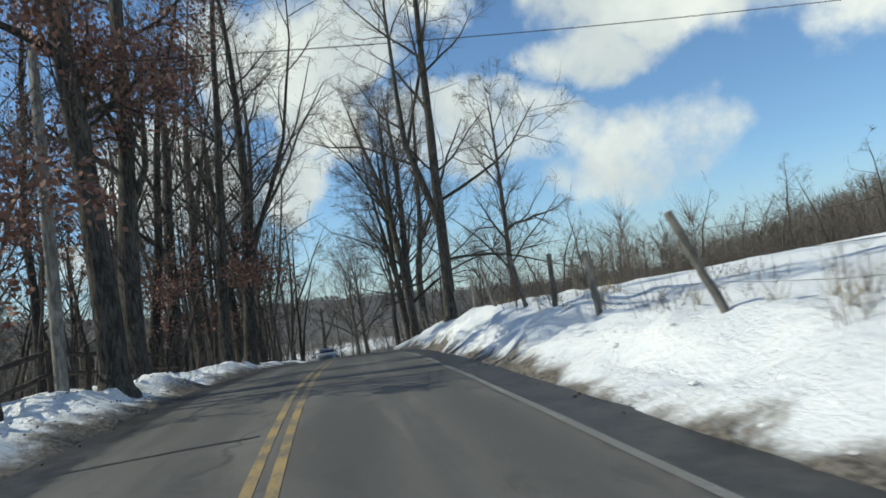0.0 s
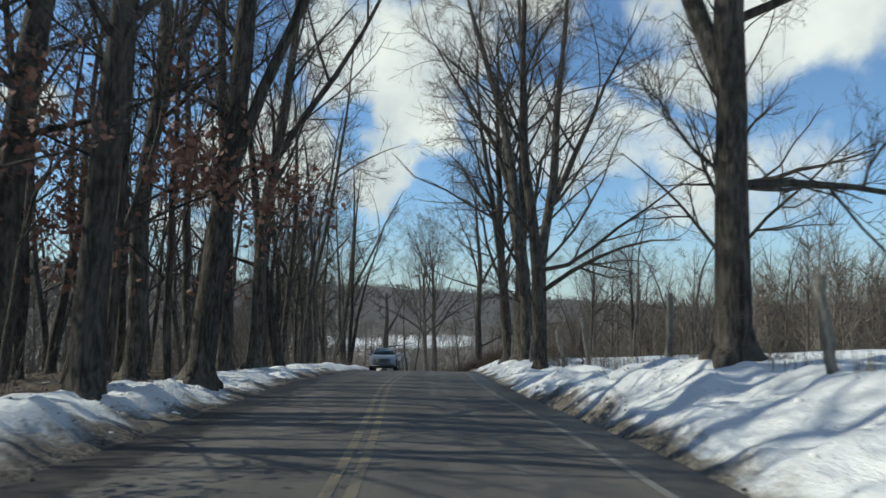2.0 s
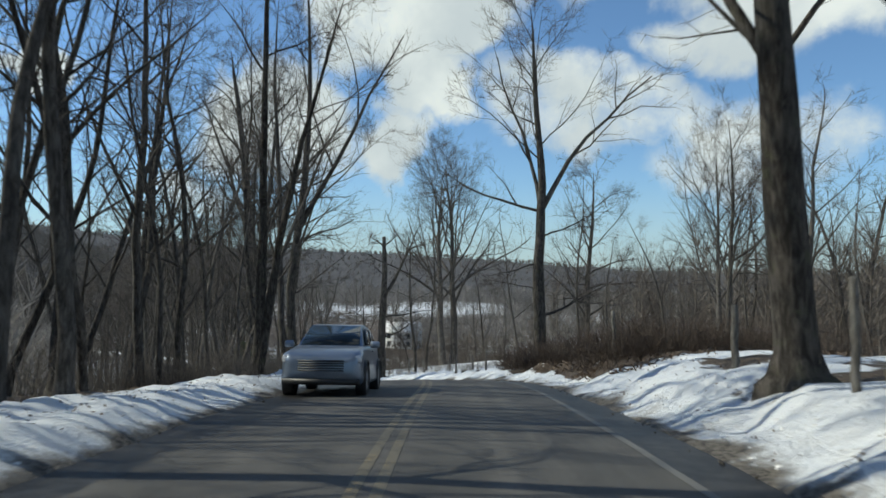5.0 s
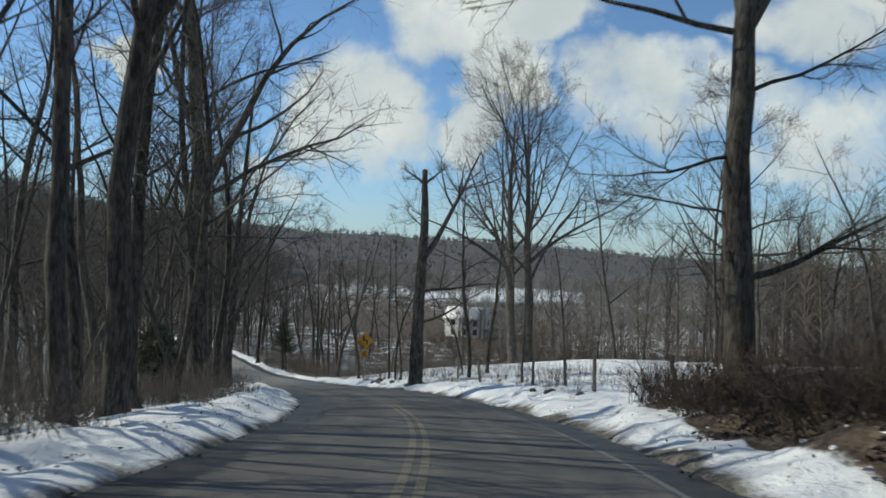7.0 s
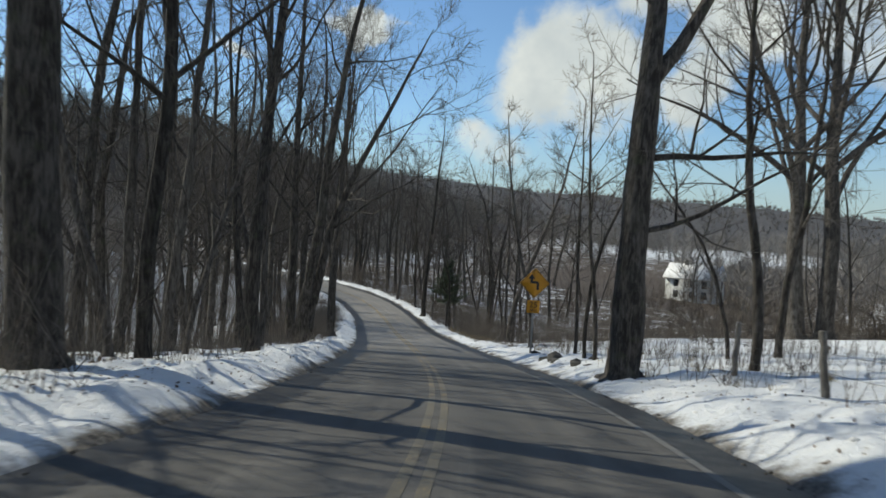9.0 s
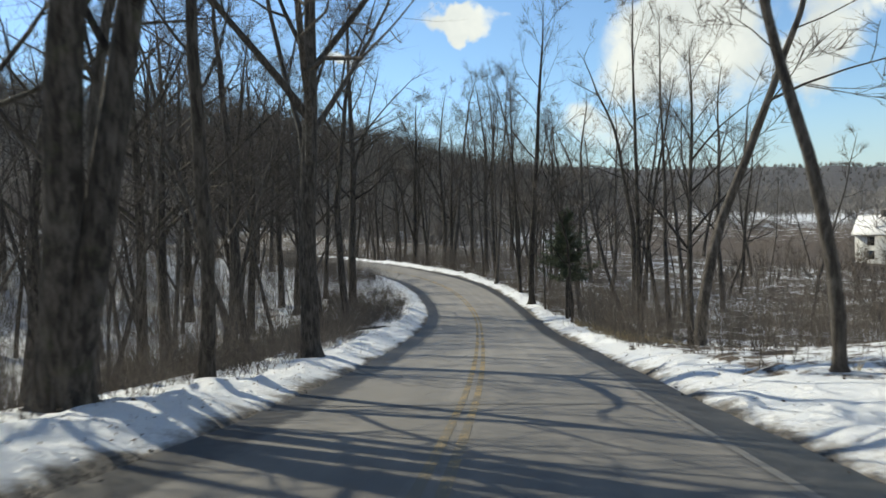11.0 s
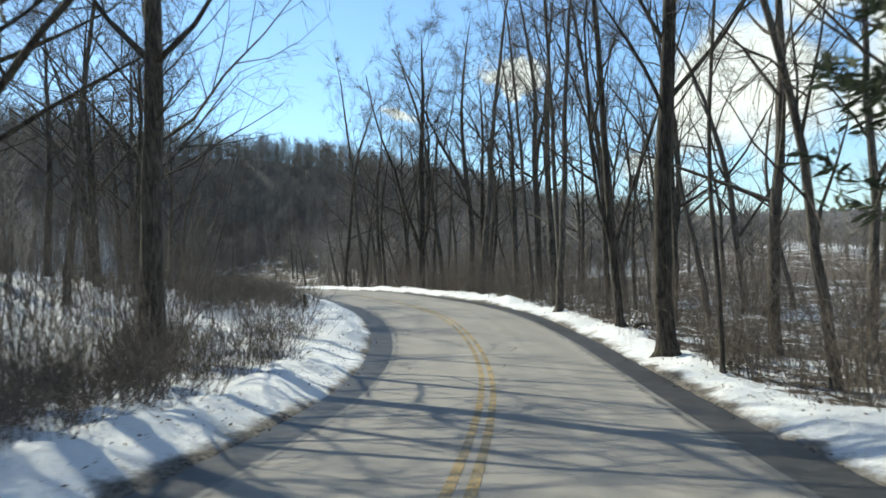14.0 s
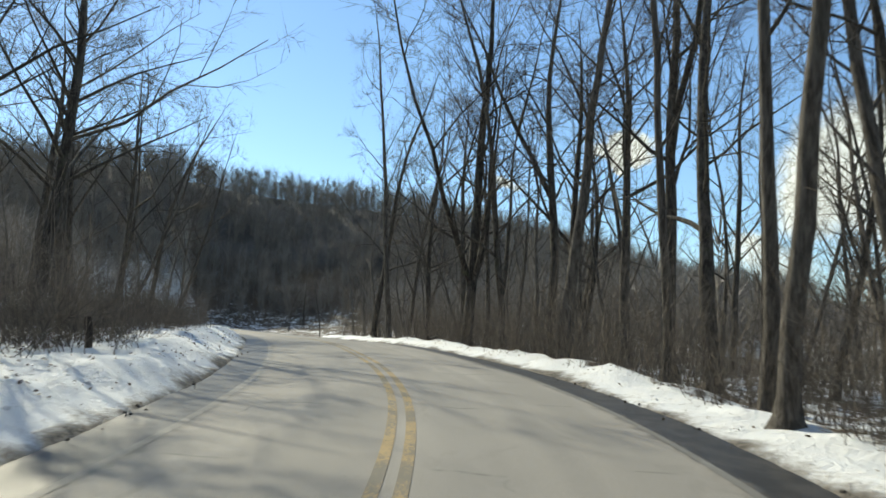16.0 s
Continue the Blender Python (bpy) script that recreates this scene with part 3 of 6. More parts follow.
def cover_of(t, d, x, y):
    """How much leaf litter shows through the snow, and how much road grit lies on it."""
    a = np.abs(d)
    t = t + 1.1 * (vnoise(x, y, 7, 61) - 0.5) + 0.6 * (vnoise(x, y, 2.2, 62) - 0.5)
    u = a + 9 * (vnoise(x, y, 11, 63) - 0.5) * np.clip((a - 8) / 10, 0, 1)

    def ease(v, lo, hi):
        f = np.clip((v - lo) / (hi - lo), 0, 1)
        return f * f * (3 - 2 * f)

    early, mid = np.interp(a, [4.2, 5.6, 7.2, 30], [0.0, 0.18, 0.64, 0.74]), np.interp(a, [4, 7, 12, 40], [0.0, 0.12, 0.34, 0.32])
    brushy = np.interp(a, [4.5, 5.4, 8, 14], [0.05, 0.46, 0.42, 0.32])
    left = early + (mid - early) * ease(t, 6.6, 8.2)
    w = ease(t, 11.7, 12.5) * (1 - ease(t, 14.2, 15.2))
    left = left + (brushy - left) * w
    right = 0.04 + np.interp(t, [-9, 6.0, 6.6, 8.15, 8.6, 11.5, 12.2, 31], [0.05, 0.05, 0.8, 0.8, 0.12, 0.14, 0.46, 0.54]) * ease(a, 3.9, 4.8) * np.where(t < 9, 1 - ease(u, 9.5, 15), 1.0)
    right = right + (0.55 - right) * ease(u, 18, 26) * ease(t, 11.4, 12.8)
    bare = np.where(d < 0, left, right)
    away = np.clip(0.62 + 0.5 * (vnoise(x, y, 55, 12) - 0.5) + 0.12 * np.clip((country(x, y) + 12) / 6, 0, 1), 0, 1)
    reach = np.where((d > 0) & (t < 6.5), 66, 40)
    bare = bare + (away - bare) * ease(u, reach, reach + 18)
    far = np.hypot(x, y - 100)
    bare = bare + (0.8 - bare) * ease(far, 450, 750)
    # grit and slush end in an uneven line; the shaded verge of the wood keeps the widest band
    e = a + 0.4 * (vnoise(x, y, 1.7, 51) - 0.5) + 0.4 * (vnoise(x, y, 0.55, 52) - 0.5)
    dirt = np.where((d > 0) & (t < 9), np.interp(e, [3.1, 3.5, 4.0, 4.7, 6], [0.95, 0.58, 0.26, 0.12, 0.0]), np.interp(a + 0.6 * (e - a), [3.1, 3.45, 3.9, 5.5, 8], [0.95, 0.52, 0.30, 0.20, 0.1]))
    dirt = np.where((d < 0) & (t < 5.0), np.interp(e, [3.1, 3.6, 4.2, 5.0], [0.95, 0.66, 0.36, 0.0]), dirt)
    return bare, dirt


def set_attr(me, name, values):
    at = me.attributes.new(name, "FLOAT", "POINT")
    at.data.foreach_set("value", np.asarray(values, np.float32))


def grid_faces(nu, nv):
    i, j = np.meshgrid(np.arange(nu - 1), np.arange(nv - 1), indexing="ij")
    a = i * nv + j
    return np.stack([a, a + 1, a + nv + 1, a + nv], -1).reshape(-1, 4)


# the road sheet
NR = np.linspace(-3.35, 3.35, 27)
cx, cy = CL[:, 0][:, None] + NR * RIGHT[:, 0][:, None], CL[:, 1][:, None] + NR * RIGHT[:, 1][:, None]
cz = CL[:, 2][:, None] - 0.012 * np.abs(NR) + 0.02 * (vnoise(cx, cy, 2.5, 21) - 0.5)
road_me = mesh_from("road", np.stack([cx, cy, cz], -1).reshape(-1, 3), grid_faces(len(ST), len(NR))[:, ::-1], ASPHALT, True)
uvl = road_me.uv_layers.new(name="along")
li = np.empty(len(road_me.loops), np.int32)
road_me.loops.foreach_get("vertex_index", li)
uvs = np.stack([np.repeat(ARC, len(NR)), np.tile(NR, len(ST))], -1)
uvl.data.foreach_set("uv", uvs[li].astype(np.float32).ravel())
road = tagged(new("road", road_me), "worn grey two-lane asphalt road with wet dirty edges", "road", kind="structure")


def strip(name, d0, d1, t0, t1, mat, lift=0.005, gaps=None):
    """A painted line between two distances from the crown."""
    sel = (ST >= t0) & (ST <= t1)
    idx = np.where(sel)[0]
    v, q = [], []
    for n, d in enumerate((d0, d1)):
        x, y = CL[idx, 0] + d * RIGHT[idx, 0], CL[idx, 1] + d * RIGHT[idx, 1]
        v.append(np.stack([x, y, CL[idx, 2] - 0.012 * abs(d) + 0.02 * (vnoise(x, y, 2.5, 21) - 0.5) + lift], -1))
    v = np.stack(v, 1).reshape(-1, 3)
    q = grid_faces(len(idx), 2)[:, ::-1]
    if gaps is not None:
        q = q[[not any(a < ST[idx[i]] < b for a, b in gaps) for i in range(len(q))]]
    return mesh_from(name, v, q, mat)


CENTRE = -0.29
for off_d in (-0.16, 0.05):
    tagged(new("road_marking", strip("centre_line", CENTRE + off_d, CENTRE + off_d + 0.11, -7, 29, YELLOW_PAINT)), "worn yellow line of a double centre line on asphalt", "road marking", "double yellow centre line", "structure")
for d, begin in ((-2.62, 12.8), (2.52, -7)):
    tagged(new("road_marking", strip("edge_line", d, d + 0.1, begin, 29, WHITE_PAINT, 0.004)), "faded white edge line on grey asphalt", "road marking", "edge lines", "structure")

# ground: one sheet, fine beside the road and coarser out to the horizon
def spread(lo, hi, step, reach, grow=1.13):
    mid = list(np.arange(lo, hi + 0.01, step))
    s, p = step, hi
    while p < reach:
        s *= grow
        p += s
        mid.append(p)
    s, p = step, lo
    while p > -reach:
        s *= grow
        p -= s
        mid.insert(0, p)
    return np.array(mid)


gx, gy = spread(-150, 120, 3.0, 3200), spread(-60, 330, 3.0, 3200)
X, Y = [g.ravel() for g in np.meshgrid(gx, gy, indexing="ij")]
gz, gt, gd = land(X, Y)
gz = gz - 1.1 * np.clip((15.5 - np.abs(gd)) / 2.5, 0, 1)
fine_d = np.concatenate([np.linspace(3.22, 4.6, 9), np.linspace(4.8, 8, 15), np.linspace(8.5, 16.5, 14)])
FINE_T = np.arange(-1.0, 22.0, 0.022)
sheets_v, sheets_f, count = [np.stack([X, Y, gz], -1)], [grid_faces(len(gx), len(gy))], len(X)
bare_all, dirt_all = cover_of(gt, gd, X, Y)
bare_all, dirt_all = [bare_all], [dirt_all * 0]
for side in (-1, 1):
    dd = fine_d * side
    fx, fy = along(FINE_T[:, None], dd[None, :])
    fz, ft, fd = land(fx, fy)
    fd2 = np.tile(dd, len(FINE_T))
    fz = fz - 0.9 * np.clip((np.abs(fd2) - 15.5) / 1.0, 0, 1) - 0.07 * (np.abs(fd2) < 3.3)
    b1, d1 = cover_of(ft, fd2, fx.ravel(), fy.ravel())
    sheets_v.append(np.stack([fx.ravel(), fy.ravel(), fz], -1))
    f = grid_faces(len(FINE_T), len(dd)) + count
    sheets_f.append(f[:, ::-1] if side > 0 else f)
    count += fx.size
    bare_all.append(b1), dirt_all.append(d1)
wooded = np.clip((np.hypot(X, Y - 100) - 330) / 250, 0, 1)
wooded = np.maximum(wooded, np.clip((gz + 9) / 8, 0, 1) * (np.abs(gd) > 66)) * 0.9
ground_me = mesh_from("ground", np.concatenate(sheets_v), np.concatenate(sheets_f), SNOW, True)
set_attr(ground_me, "bare", np.concatenate(bare_all))
set_attr(ground_me, "dirt", np.concatenate(dirt_all))
set_attr(ground_me, "wooded", np.concatenate([wooded, np.zeros(count - len(X))]))
ground = tagged(new("ground", ground_me), "snow-covered ground with ploughed banks and bare leaf litter", "ground", kind="structure")


def level(x, y):
    return float(land([x], [y])[0][0])

# ---------------------------------------------------------------- trees
def grow(rng, p, d, length, segs, wobble, lift):
    """A wandering line from p in direction d; lift bends it upwards."""
    pts = [np.array(p, float)]
    d = np.array(d, float)
    d /= np.linalg.norm(d)
    for _ in range(segs):
        d = d + rng.normal(0, wobble, 3) + np.array([0, 0, lift])
        d /= np.linalg.norm(d)
        pts.append(pts[-1] + d * length / segs)
    return np.array(pts), d


def side_dir(rng, axis, angle, az=None):
    axis = axis / np.linalg.norm(axis)
    ref = np.array([1.0, 0, 0]) if abs(axis[0]) < 0.8 else np.array([0, 1.0, 0])
    u = np.cross(axis, ref)
    u /= np.linalg.norm(u)
    w = np.cross(axis, u)
    a = rng.uniform(0, 2 * np.pi) if az is None else az
    return axis * math.cos(angle) + (u * math.cos(a) + w * math.sin(a)) * math.sin(angle)


def tree_shapes(seed, height=20.0, r0=0.28, clear=0.45, limbs=11, spread=0.30, angle=(35, 60), stems=1, lean=0.0, fork=0.0, subs=5, twigs=7, leaves=0, wob=0.035, droop=0.04, low=(), light=False, taper=0.75, snapped=0.0, bushy=1.0, limb_r=(0.35, 0.6)):
    """Trunk, limbs (each with its branches and twigs) and dead leaves of a bare broadleaf tree standing at the origin."""
    rng = np.random.RandomState(seed)
    trunk, leaf_s, tips, made = Shape(), Shape(), [], []

    def twig_set(pair, pts, n, base_len):
        for _ in range(n):
            k = rng.uniform(0.2, 1.0) * (len(pts) - 1)
            i = min(int(k), len(pts) - 2)
            p = pts[i] + (pts[i + 1] - pts[i]) * (k - i)
            L = base_len * rng.uniform(0.5, 1.3)
            tp, _ = grow(rng, p, side_dir(rng, pts[i + 1] - pts[i], radians(rng.uniform(22, 60))), L, 2, 0.16, 0.09)
            pair[1].spike(tp[[0, 2]] if light else tp, 0.010 if light else 0.008)
            tips.append(tp)
            for _ in range(1):
                q = tp[1] + (tp[0] - tp[1]) * rng.uniform(-0.6, 0.6) if rng.rand() < 0.5 else tp[1]
                e = q + side_dir(rng, tp[2] - tp[1], radians(rng.uniform(25, 50))) * L * rng.uniform(0.3, 0.7)
                pair[1].spike(np.array([q, e]), 0.006)

    def limb(pair, p, d, length, r, depth):
        segs = (6, 4, 3)[depth] if not light else (4, 3, 2)[depth]
        pts, _ = grow(rng, p, d, length, segs, (0.12, 0.17, 0.2)[depth], droop)
        rad = np.linspace(r, max(r * 0.2, 0.006), segs + 1)
        if depth == 2 and light:
            pair[0].spike(pts, r)
        else:
            pair[0].tube(pts, rad, ((6, 4, 3) if not light else (4, 3, 3))[depth])
        if depth < 2:
            for _ in range(subs if depth == 0 else max(2, subs // 2)):
                k = rng.uniform(0.2, 0.98) * segs
                i = min(int(k), segs - 1)
                q = pts[i] + (pts[i + 1] - pts[i]) * (k - i)
                rr = np.interp(k, np.arange(segs + 1), rad)
                limb(pair, q, side_dir(rng, pts[i + 1] - pts[i], radians(rng.uniform(26, 64))), length * rng.uniform(0.32, 0.6) * (1.15 - 0.5 * k / segs), rr * 0.6, depth + 1)
        if depth >= 1:
            twig_set(pair, pts, twigs if depth == 1 else max(2, twigs // 2), bushy * (0.55 + 0.12 * length))

    def main_limb(*how):
        pair = (Shape(), Shape())
        limb(pair, *how, 0)
        made.append(pair)

    for s in range(stems):
        base = np.zeros(3) if stems == 1 else np.array([*(rng.normal(0, r0 * 0.9, 2)), 0])
        ln = lean + (0 if stems == 1 else rng.uniform(4, 13))
        d0 = side_dir(rng, np.array([0, 0, 1.0]), radians(ln), None if stems > 1 else 0.0)
        hh = height * (1 if s == 0 else rng.uniform(0.75, 0.98))
        rr0 = r0 * (1 if s == 0 else rng.uniform(0.6, 0.9))
        segs = 14
        pts, _ = grow(rng, base, d0, hh, segs, wob, 0.02)
        f = np.linspace(0, 1, segs + 1)
        rad = rr0 * (1 - f * (1 - snapped)) ** taper + 0.012
        # root flare and buried foot
        foot = np.array([pts[0] - [0, 0, 0.5], pts[0] + [0, 0, 0.02], pts[0] + (pts[1] - pts[0]) * 0.12, pts[0] + (pts[1] - pts[0]) * 0.35])
        trunk.tube(np.concatenate([foot, pts[1:]]), np.concatenate([[rr0 * 1.95, rr0 * 1.62, rr0 * 1.22, rr0 * 1.04], rad[1:]]), 6 if light else 12, snapped > 0, None if light else np.random.RandomState(seed + 500))
        n_l = max(4, limbs // (1 if stems == 1 else 2)) if limbs else 0
        for i in range(n_l):
            k = clear + (1 - clear) * (i + rng.uniform(0.1, 0.9)) / n_l
            j = min(int(k * segs), segs - 1)
            p = pts[j] + (pts[j + 1] - pts[j]) * (k * segs - j)
            rr = np.interp(k, f, rad)
            ln_l = height * spread * (1.15 - 0.75 * (k - clear) / (1.001 - clear)) * rng.uniform(0.7, 1.25)
            main_limb(p, side_dir(rng, pts[j + 1] - pts[j], radians(rng.uniform(*angle)), i * 2.4 + rng.uniform(-0.5, 0.5)), ln_l, max(rr * rng.uniform(*limb_r), 0.016))
        if fork and s == 0:
            j = int(fork * segs)
            main_limb(pts[j], side_dir(rng, pts[j + 1] - pts[j], radians(22)), height * (1 - fork) * 0.95, rad[j] * 0.8)
    for k, az, length, r, up in low:
        j = int(k * 14)
        main_limb(pts[j], np.array([-math.sin(radians(az)), math.cos(radians(az)), up]), length, r)
    if leaves:
        lowtips = [tp for tp in tips if tp[-1, 2] < height * 0.55]
        for _ in range(leaves):
            tp = lowtips[rng.randint(len(lowtips))]
            p = tp[rng.randint(1, len(tp))] + rng.normal(0, 0.16, 3)
            a, b2 = rng.normal(0, 1, 3), rng.normal(0, 1, 3)
            a /= np.linalg.norm(a)
            b2 = np.cross(a, b2)
            b2 /= np.linalg.norm(b2)
            L = rng.uniform(0.10, 0.18)
            leaf_s.add([p, p + a * L * .5 + b2 * L * .32, p + a * L, p + a * L * .5 - b2 * L * .32], [(0, 1, 2, 3)])
    return trunk, made, leaf_s


def two_tone(name, wood_s, twig_s, wood_mat):
    """One mesh of thick wood and thin twigs."""
    s = Shape()
    for part_s in (wood_s, twig_s):
        if part_s.v:
            s.add(np.concatenate(part_s.v), np.concatenate(part_s.q) if part_s.q else (), np.concatenate(part_s.t) if part_s.t else ())
    me = s.data(name, wood_mat)
    me.materials.append(TWIG)
    nq_w = sum(len(q) for q in wood_s.q)
    nq_t = sum(len(q) for q in twig_s.q)
    nt_w = sum(len(q) for q in wood_s.t)
    nt_t = sum(len(q) for q in twig_s.t)
    me.polygons.foreach_set("material_index", np.repeat([0, 1, 0, 1], [nq_w, nq_t, nt_w, nt_t]).astype(np.int32))
    return me


TREE_MESHES = {}


def tree_kind(kind, bark, **how):
    tr, made, le = tree_shapes(**how)
    meshes = [("trunk", tr.data("trunk", bark, True))]
    if how.get("light"):
        wood_s, twig_s = Shape(), Shape()
        for a, b in made:
            for src, dst in ((a, wood_s), (b, twig_s)):
                if src.v:
                    dst.add(np.concatenate(src.v), np.concatenate(src.q) if src.q else (), np.concatenate(src.t) if src.t else ())
        meshes.append(("crown", two_tone("crown", wood_s, twig_s, bark)))
    else:
        meshes += [("limb", two_tone("limb", a, b, bark)) for a, b in made]
    if le.v:
        meshes.append(("dead_foliage", le.data("dead_foliage", DEAD_LEAF)))
    TREE_MESHES[kind] = meshes


def plant(kind, x, y, turn, size, label, name="bare_tree", group="", girth=1.0, lean=(0, 0), sink=0.05):
    ob = thing(name, label, "tree", group)
    ob.matrix_basis = Matrix.Translation((x, y, level(x, y) - sink)) @ Euler((radians(lean[0]), radians(lean[1]), 0)).to_matrix().to_4x4() @ Matrix.Rotation(radians(turn), 4, "Z") @ Matrix.Diagonal((size * girth, size * girth, size, 1))
    for pname, me in TREE_MESHES[kind]:
        part(pname, me, ob, "clinging reddish-brown dead leaves" if pname == "dead_foliage" else "")
    return ob


tree_kind("forest_a", BARK, seed=11, height=21, r0=0.27, clear=0.24, limbs=17, spread=0.26, wob=0.05, limb_r=(0.24, 0.44), bushy=1.25)
tree_kind("forest_b", BARK, seed=12, height=22, r0=0.30, clear=0.27, limbs=15, spread=0.25, fork=0.36, wob=0.05, limb_r=(0.24, 0.44), bushy=1.25)
tree_kind("forest_c", BARK, seed=13, height=19, r0=0.24, clear=0.22, limbs=17, spread=0.29, lean=3, wob=0.055, limb_r=(0.24, 0.44), bushy=1.25)
tree_kind("forest_d", BARK_PALE, seed=14, height=20, r0=0.20, clear=0.26, limbs=15, spread=0.24, wob=0.07, subs=4, limb_r=(0.24, 0.44), bushy=1.25)
tree_kind("forest_e", BARK, seed=15, height=18, r0=0.20, clear=0.24, limbs=16, spread=0.27, stems=2, wob=0.06, limb_r=(0.24, 0.44), bushy=1.25)
tree_kind("open_a", BARK, seed=21, height=17, r0=0.30, clear=0.18, limbs=19, spread=0.40, angle=(35, 72), subs=6, twigs=8, droop=0.04)
tree_kind("open_b", BARK, seed=22, height=20, r0=0.33, clear=0.16, limbs=20, spread=0.36, angle=(22, 58), fork=0.3, subs=6, twigs=8)
tree_kind("round_a", BARK_PALE, seed=23, height=23, r0=0.42, clear=0.22, limbs=18, spread=0.52, angle=(25, 62), subs=7, twigs=9, droop=0.06, bushy=1.5)
tree_kind("wide_a", BARK, seed=27, height=16, r0=0.24, clear=0.30, limbs=15, spread=0.42, angle=(25, 60), subs=5, twigs=6, droop=0.03, light=True, bushy=1.4)
tree_kind("open_c", BARK, seed=25, height=20, r0=0.35, clear=0.52, limbs=12, spread=0.26, angle=(25, 60), subs=6, twigs=9, droop=0.03, limb_r=(0.25, 0.45),
          low=((0.17, -92, 4.0, 0.09, 0.32), (0.46, 88, 6.5, 0.09, 0.22), (0.43, -80, 10.0, 0.17, 1.9), (0.45, 70, 9.0, 0.13, 3.6), (0.31, 95, 3.6, 0.05, -0.12), (0.38, -95, 4.0, 0.055, 0.5), (0.24, 80, 3.0, 0.04, 0.3)))
FINE = dict(subs=6, twigs=8, limb_r=(0.25, 0.45), bushy=1.2)
tree_kind("twin_trunk", BARK, seed=28, height=19, r0=0.27, clear=0.5, limbs=12, spread=0.30, angle=(30, 65), wob=0.02, droop=0.05, taper=0.62, **FINE,
          low=((0.24, 78, 14.0, 0.19, 4.2), (0.17, -95, 6.0, 0.07, 0.12), (0.21, -80, 5.0, 0.055, -0.05), (0.29, -98, 7.0, 0.085, 0.35), (0.36, -70, 5.0, 0.07, 0.55), (0.2, 85, 2.4, 0.04, 0.7), (0.42, 100, 4.5, 0.06, 0.6)))
tree_kind("arm_limb", BARK, seed=29, height=17, r0=0.23, clear=0.42, limbs=13, spread=0.30, angle=(25, 60), wob=0.03, droop=0.05, taper=0.62, **FINE,
          low=((0.22, -92, 7.0, 0.09, 0.42), (0.26, -80, 7.0, 0.075, 1.2), (0.3, 80, 5.5, 0.07, 1.3), (0.5, 95, 4.5, 0.06, 0.8), (0.2, 70, 2.0, 0.03, 0.4)))
tree_kind("arm_heavy", BARK, seed=30, height=20, r0=0.31, clear=0.40, limbs=14, spread=0.30, angle=(22, 58), wob=0.03, droop=0.03, taper=0.62, **FINE,
          low=((0.19, -95, 8.0, 0.14, 0.75), (0.3, -60, 9.0, 0.13, 2.2), (0.28, 85, 6.0, 0.09, 1.0), (0.16, 100, 2.5, 0.04, 0.3)))
tree_kind("twin_tall", BARK_PALE, seed=32, height=22, r0=0.36, clear=0.42, limbs=14, spread=0.28, angle=(22, 55), wob=0.025, droop=0.03, taper=0.62, **FINE,
          low=((0.27, 82, 14.0, 0.23, 3.0), (0.3, -85, 7.0, 0.09, 1.0), (0.2, 95, 4.0, 0.05, 0.5)))
tree_kind("great_limb", BARK, seed=33, height=25, r0=0.47, clear=0.45, limbs=15, spread=0.28, angle=(25, 62), wob=0.03, droop=0.02, taper=0.6, **FINE,
          low=((0.40, -95, 8.5, 0.14, 0.75), (0.42, -70, 13.0, 0.24, 2.6), (0.43, 80, 12.0, 0.22, 2.8), (0.3, 95, 5.0, 0.07, 0.25), (0.34, -85, 5.0, 0.06, 0.1)))
tree_kind("bent_limb", BARK, seed=34, height=21, r0=0.34, clear=0.44, limbs=15, spread=0.28, angle=(30, 68), wob=0.04, droop=0.03, taper=0.62, **FINE,
          low=((0.42, -85, 6.0, 0.10, 0.18), (0.48, -75, 8.0, 0.12, 1.4), (0.4, 85, 7.0, 0.11, 0.9), (0.33, -95, 3.0, 0.05, 0.6)))
tree_kind("vase_trunk", BARK, seed=35, height=16, r0=0.17, clear=0.3, limbs=10, spread=0.28, angle=(20, 50), wob=0.04, taper=0.6, **FINE,
          low=((0.18, -88, 11.0, 0.10, 2.4), (0.19, 86, 11.0, 0.10, 2.8), (0.2, 10, 9.0, 0.07, 3.0)))
tree_kind("forked_trunk", BARK, seed=36, height=22, r0=0.30, clear=0.34, limbs=14, spread=0.24, angle=(30, 62), wob=0.025, taper=0.62, **FINE,
          low=((0.22, -85, 15.0, 0.17, 3.0), (0.3, 90, 4.0, 0.05, 0.3)))
tree_kind("swept_trunk", BARK, seed=37, height=17, r0=0.16, clear=0.3, limbs=13, spread=0.26, angle=(25, 60), wob=0.05, lean=2, taper=0.62, **FINE,
          low=((0.35, 80, 8.0, 0.08, 1.6),))
tree_kind("oak_leafy", BARK, seed=31, height=20, r0=0.36, clear=0.2, limbs=16, spread=0.21, angle=(40, 78), leaves=4200, subs=6, twigs=6, droop=0.0)
tree_kind("sap_a", BARK, seed=41, height=9, r0=0.075, clear=0.35, limbs=9, spread=0.26, subs=3, twigs=4, wob=0.06, light=True)
tree_kind("sap_b", BARK_PALE, seed=42, height=11, r0=0.085, clear=0.4, limbs=9, spread=0.22, subs=3, twigs=4, wob=0.05, light=True)
tree_kind("sap_c", BARK, seed=43, height=7, r0=0.05, clear=0.3, limbs=8, spread=0.3, subs=3, twigs=4, wob=0.08, light=True)
tree_kind("sap_leafy", BARK, seed=44, height=8, r0=0.07, clear=0.2, limbs=11, spread=0.34, angle=(50, 85), subs=4, twigs=5, leaves=800, light=True)
